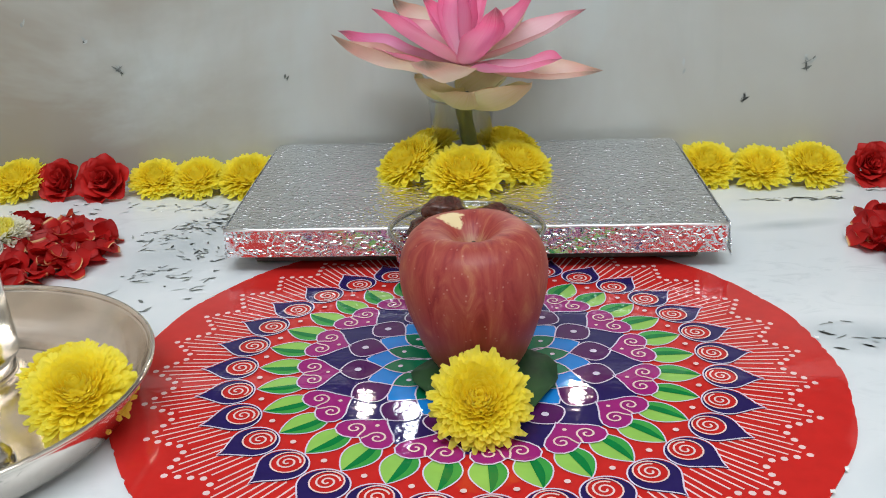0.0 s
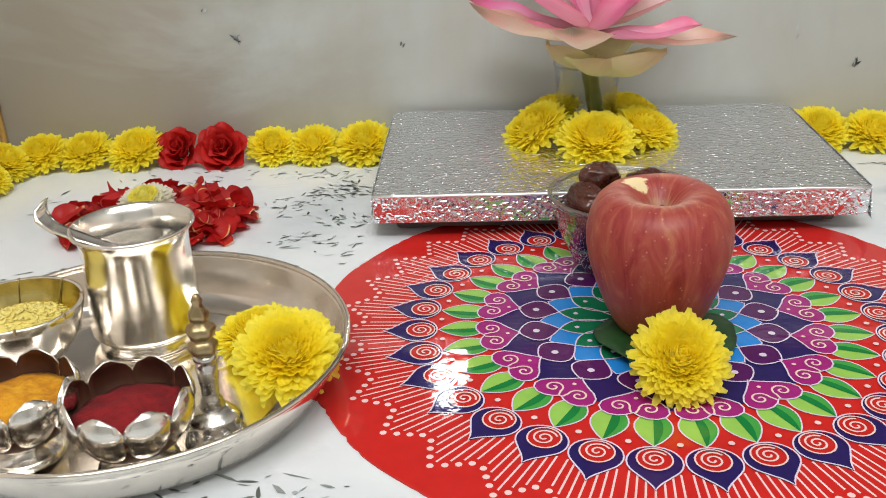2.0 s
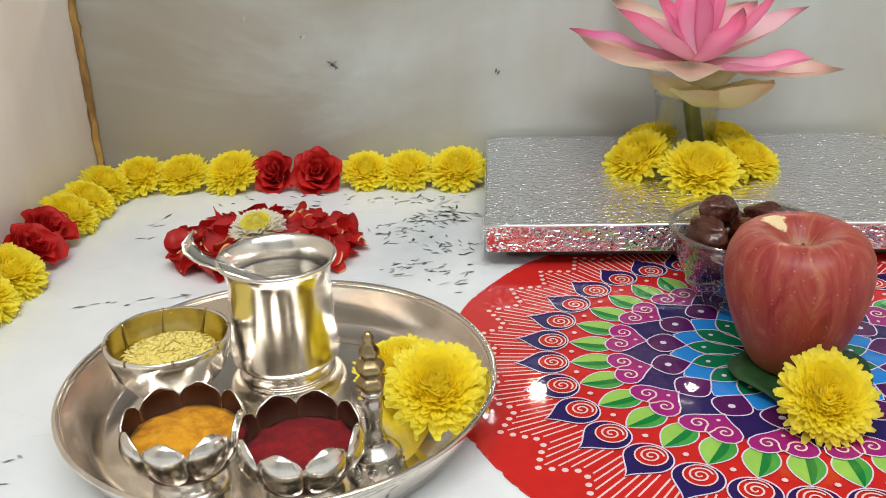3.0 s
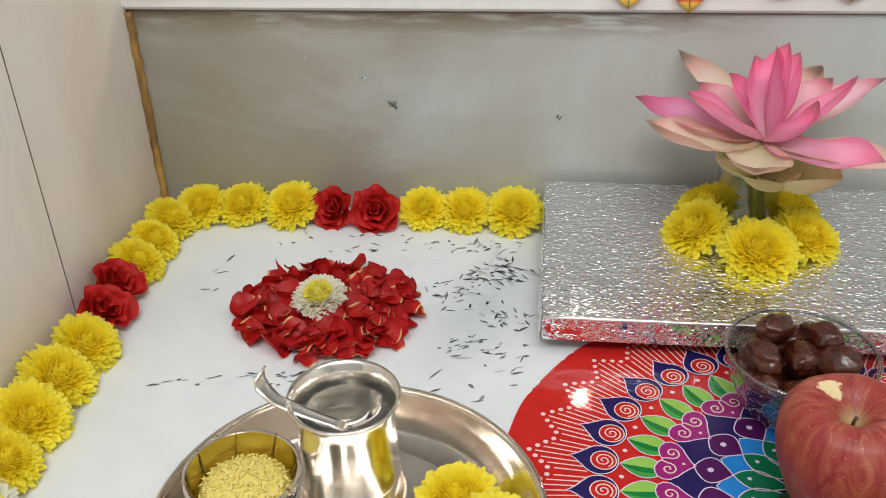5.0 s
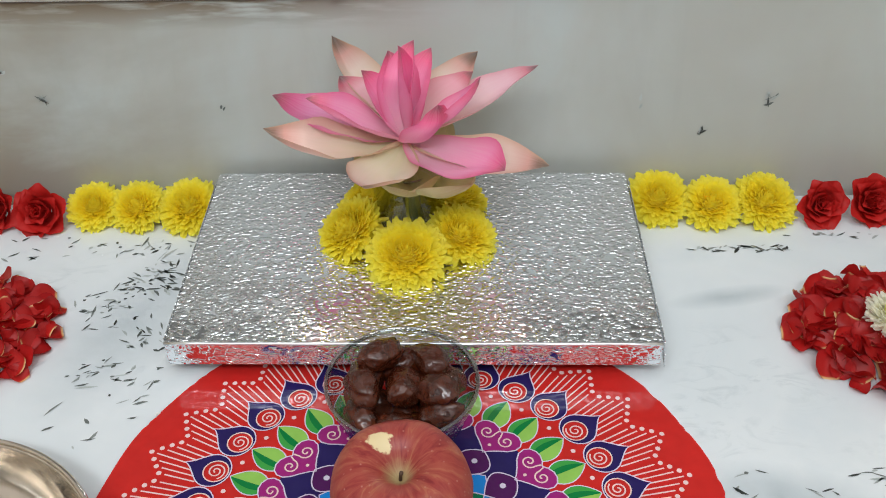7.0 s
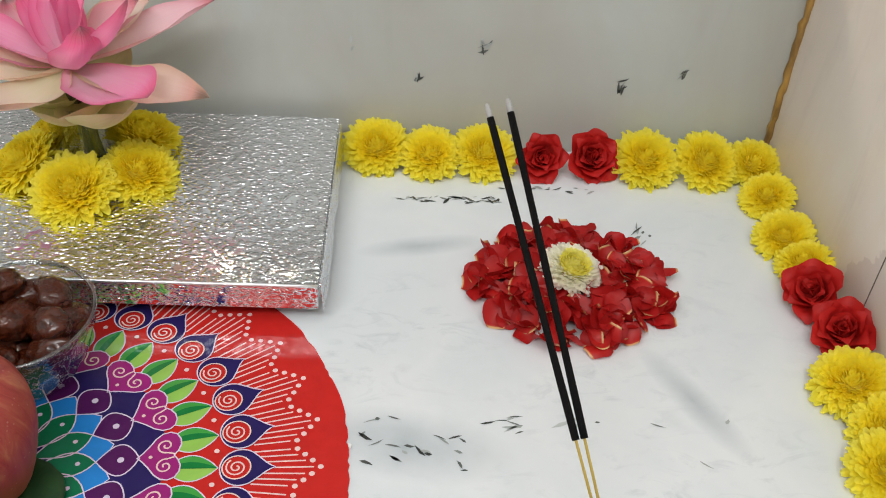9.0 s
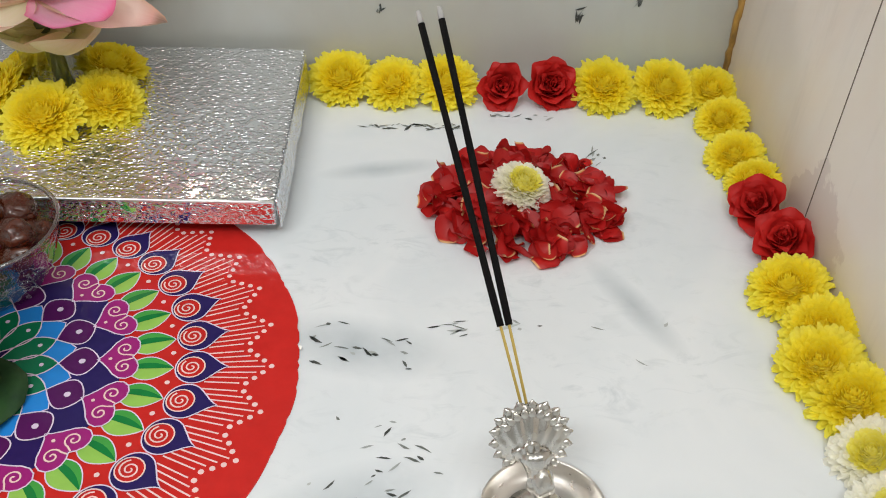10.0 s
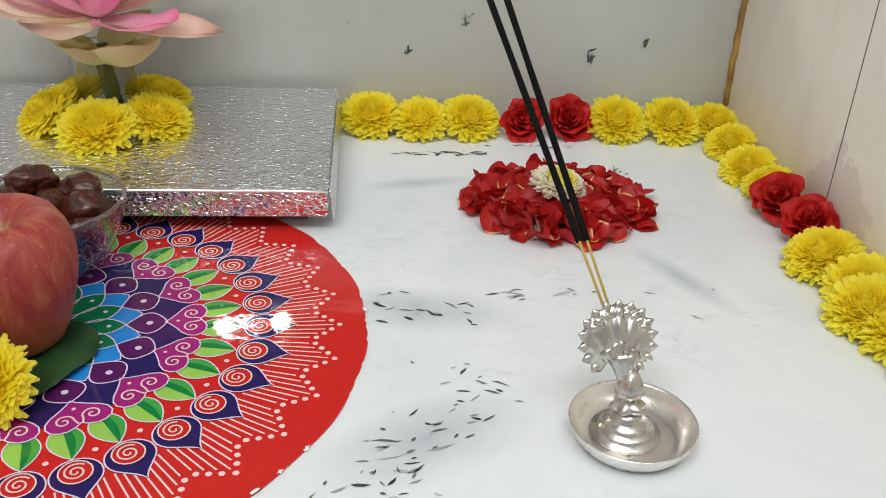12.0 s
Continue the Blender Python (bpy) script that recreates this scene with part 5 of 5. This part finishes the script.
# ---------------------------------------------------------------- incense holder
holder = root("incense_holder", pose(0.357, -0.2385, 0), "silver incense holder with a scalloped lotus fan on a dish", "incense holder")
part("dish", lathe([(0.0, 0.0015), (0.024, 0.0008), (0.029, 0.002), (0.0335, 0.0075), (0.0350, 0.0125), (0.0357, 0.0138), (0.0350, 0.0145), (0.0340, 0.0132), (0.0322, 0.0085), (0.0284, 0.0042), (0.0230, 0.0034), (0.0, 0.0036)], 64), M_DISH, holder)
foot = part("foot", lathe([(0.0, 0.003), (0.0190, 0.0034), (0.0198, 0.0044), (0.0192, 0.0056), (0.0160, 0.0062), (0.0158, 0.0078), (0.0150, 0.0088), (0.0124, 0.0096), (0.0122, 0.0112), (0.0112, 0.0122), (0.0086, 0.0134), (0.0076, 0.0156), (0.0074, 0.0180), (0.0, 0.0185)], 48), M_CAST, holder, "stepped round foot")
foot.matrix_basis = pose(-0.003, 0.002, 0)
stem = part("stem", lathe([(0.0, 0.0175), (0.0060, 0.0178), (0.0090, 0.0192), (0.0092, 0.0216), (0.0074, 0.0236), (0.0048, 0.0244), (0.0060, 0.0262), (0.0074, 0.0296), (0.0072, 0.0340), (0.0058, 0.0378), (0.0046, 0.0405), (0.0, 0.045)], 40, None, lambda a, z, k: 1 + (0.13 * math.cos(6 * a) if 1 < k < 5 else 0.10 * math.cos(5 * a + 90 * z) if 5 < k < 10 else 0)), M_CAST, holder, "chased silver stem with a knotted collar")
stem.matrix_basis = pose(-0.003, 0.002, 0, -6, 0, 0)
FR, SPAN = 0.0182, 152.0


def fan_sheet(rad, span, n_lobes, sharp, bulge, flute, wrist, na=120, nr_=14):
    """A round bulging shell with pointed lobes along its rim and flutes that run up from the wrist below."""
    bm = bmesh.new()
    grid = []
    for j in range(nr_ + 1):
        rr = j / nr_
        row = []
        for i in range(na + 1):
            u = i / na
            a = math.radians(-span + 2 * span * u)
            peak = 1 - abs(2 * ((u * n_lobes) % 1.0) - 1)
            R = rad * rr * (1 + sharp * peak * rr ** 5)
            x, z = R * math.sin(a), R * math.cos(a)
            b = math.atan2(x, z + wrist)
            relief = flute * math.cos(26 * b) * min(1.0, (z + wrist) / wrist) + bulge * (1 - rr * rr)
            row.append(bm.verts.new((x, -relief, z)))
        grid.append(row)
    for j in range(nr_):
        for i in range(na):
            bm.faces.new((grid[j][i], grid[j][i + 1], grid[j + 1][i + 1], grid[j + 1][i]))
    bmesh.ops.remove_doubles(bm, verts=bm.verts, dist=1e-6)
    return bm


FAN = pose(-0.0095, 0.0195, 0.0535, -22, 0, 2) @ Matrix.Scale(1.08, 4)
fan = part("fan", fan_sheet(FR, SPAN, 15, 0.14, 0.0052, 0.00055, 0.019), M_CAST, holder, "scalloped fluted lotus fan")
fan.matrix_basis = FAN
md = fan.modifiers.new("thick", "SOLIDIFY")
md.thickness = 0.0016
palm = part("fan_heart", fan_sheet(0.0078, 110, 3, 0.30, 0.0022, 0.0005, 0.009, 48, 8), M_CAST, holder, "raised three-lobed palmette")
palm.matrix_basis = FAN @ pose(0, -0.0042, -0.0085, 14, 0, 0)
md = palm.modifiers.new("thick", "SOLIDIFY")
md.thickness = 0.0014
part("wrist", lathe([(0.0, 0.0), (0.0046, 0.0), (0.0050, 0.004), (0.0062, 0.009), (0.0086, 0.014), (0.0078, 0.017), (0.0, 0.018)], 24, None, lambda a, z, k: (1 + 0.08 * math.cos(8 * a)) * (1.0 - 0.35 * abs(math.sin(a)))), M_CAST, holder, "fluted wrist under the fan").matrix_basis = pose(-0.0052, 0.0055, 0.0345, -24, -8, 0)
me = mesh_of("fan_leaf", lathe([(0.0, -0.0030), (0.0014, -0.0022), (0.0024, -0.0004), (0.0019, 0.0016), (0.0008, 0.0034), (0.0, 0.0042)], 10), M_CAST)
for row, rad, count, span in ((0, 0.0180, 15, 140.0), (1, 0.0142, 9, 62.0)):       # pointed leaves in two rows along the rim
    for i in range(count):
        deg = -span + 2 * span * i / (count - 1)
        a = math.radians(deg)
        shared("fan_leaf", me, fan, pose(rad * math.sin(a), -0.0008 - 0.0016 * row, rad * math.cos(a), 0, deg, 0) @ Matrix.Diagonal((0.92, 0.55, 0.8, 1.0)))
SOCKET = Vector((0.3440, -0.2040, 0.0630))
for i, tip in enumerate((Vector((0.2829, -0.0291, 0.2023)), Vector((0.2951, -0.0217, 0.2017)))):
    st = root("incense_stick", pose(0, 0, 0), "black burning incense stick on a yellow bamboo core", "incense stick", "incense sticks")
    foot_ = SOCKET + X * (0.0015 - 0.003 * (1 - i))
    d = (tip - foot_)
    part("bamboo", tube([foot_ - d * 0.05, foot_ + d * 0.5], 0.00085, 8), M_BAMBOO, st, "yellow dyed bamboo core")
    pts = [foot_ + d * (0.185 + 0.78 * k / 12) for k in range(13)]
    paste = part("incense_paste", tube(pts, [0.0021 + 0.0001 * math.sin(k * 1.3) for k in range(13)], 10), M_INCENSE, st, "black incense paste")
    part("ash_tip", tube([foot_ + d * 0.963, foot_ + d * 0.985, tip], [0.0020, 0.0018, 0.0012], 8), M_ASH, paste, "grey ash tip")

# ---------------------------------------------------------------- leaf garland over the ledge
r7 = random.Random(9)
for x, ztip in ((-0.117, 0.207), (-0.066, 0.203), (0.008, 0.217), (0.065, 0.214), (0.118, 0.212), (0.170, 0.215), (0.225, 0.212), (0.285, 0.218)):
    y = wall_y(x)
    lay = root("mango_leaf", pose(0, 0, 0), "mango leaf with red and yellow painted tip drooping over the ledge", "leaf", "painted leaves on the ledge")
    sp = [Vector((x + 0.006 * r7.uniform(-1, 1), y + d, 0.2245)) for d in (0.075, 0.060, 0.045, 0.030, 0.015, 0.0)] + [Vector((x, y - 0.008, 0.2225 - 0.1 * (0.2225 - ztip))), Vector((x, y - 0.0105, 0.2225 - 0.5 * (0.2225 - ztip))), Vector((x, y - 0.0110, ztip))]
    bm = blade(bmesh.new(), sp, [0.004, 0.011, 0.016, 0.0185, 0.020, 0.0195, 0.0165, 0.0095, 0.0006], X, [Z] * 6 + [-Y] * 3, 0.06, 4, 0.03, x * 50)
    lf_ = part("leaf_blade", bm, M_MANGO, lay)
    md = lf_.modifiers.new("thick", "SOLIDIFY")
    md.thickness = 0.0005
    part("leaf_rib", tube([p + Z * 0.0006 - Y * 0.0004 for p in sp], [0.0009] * 6 + [0.0007, 0.0005, 0.0002], 6), M_STEM, lay)
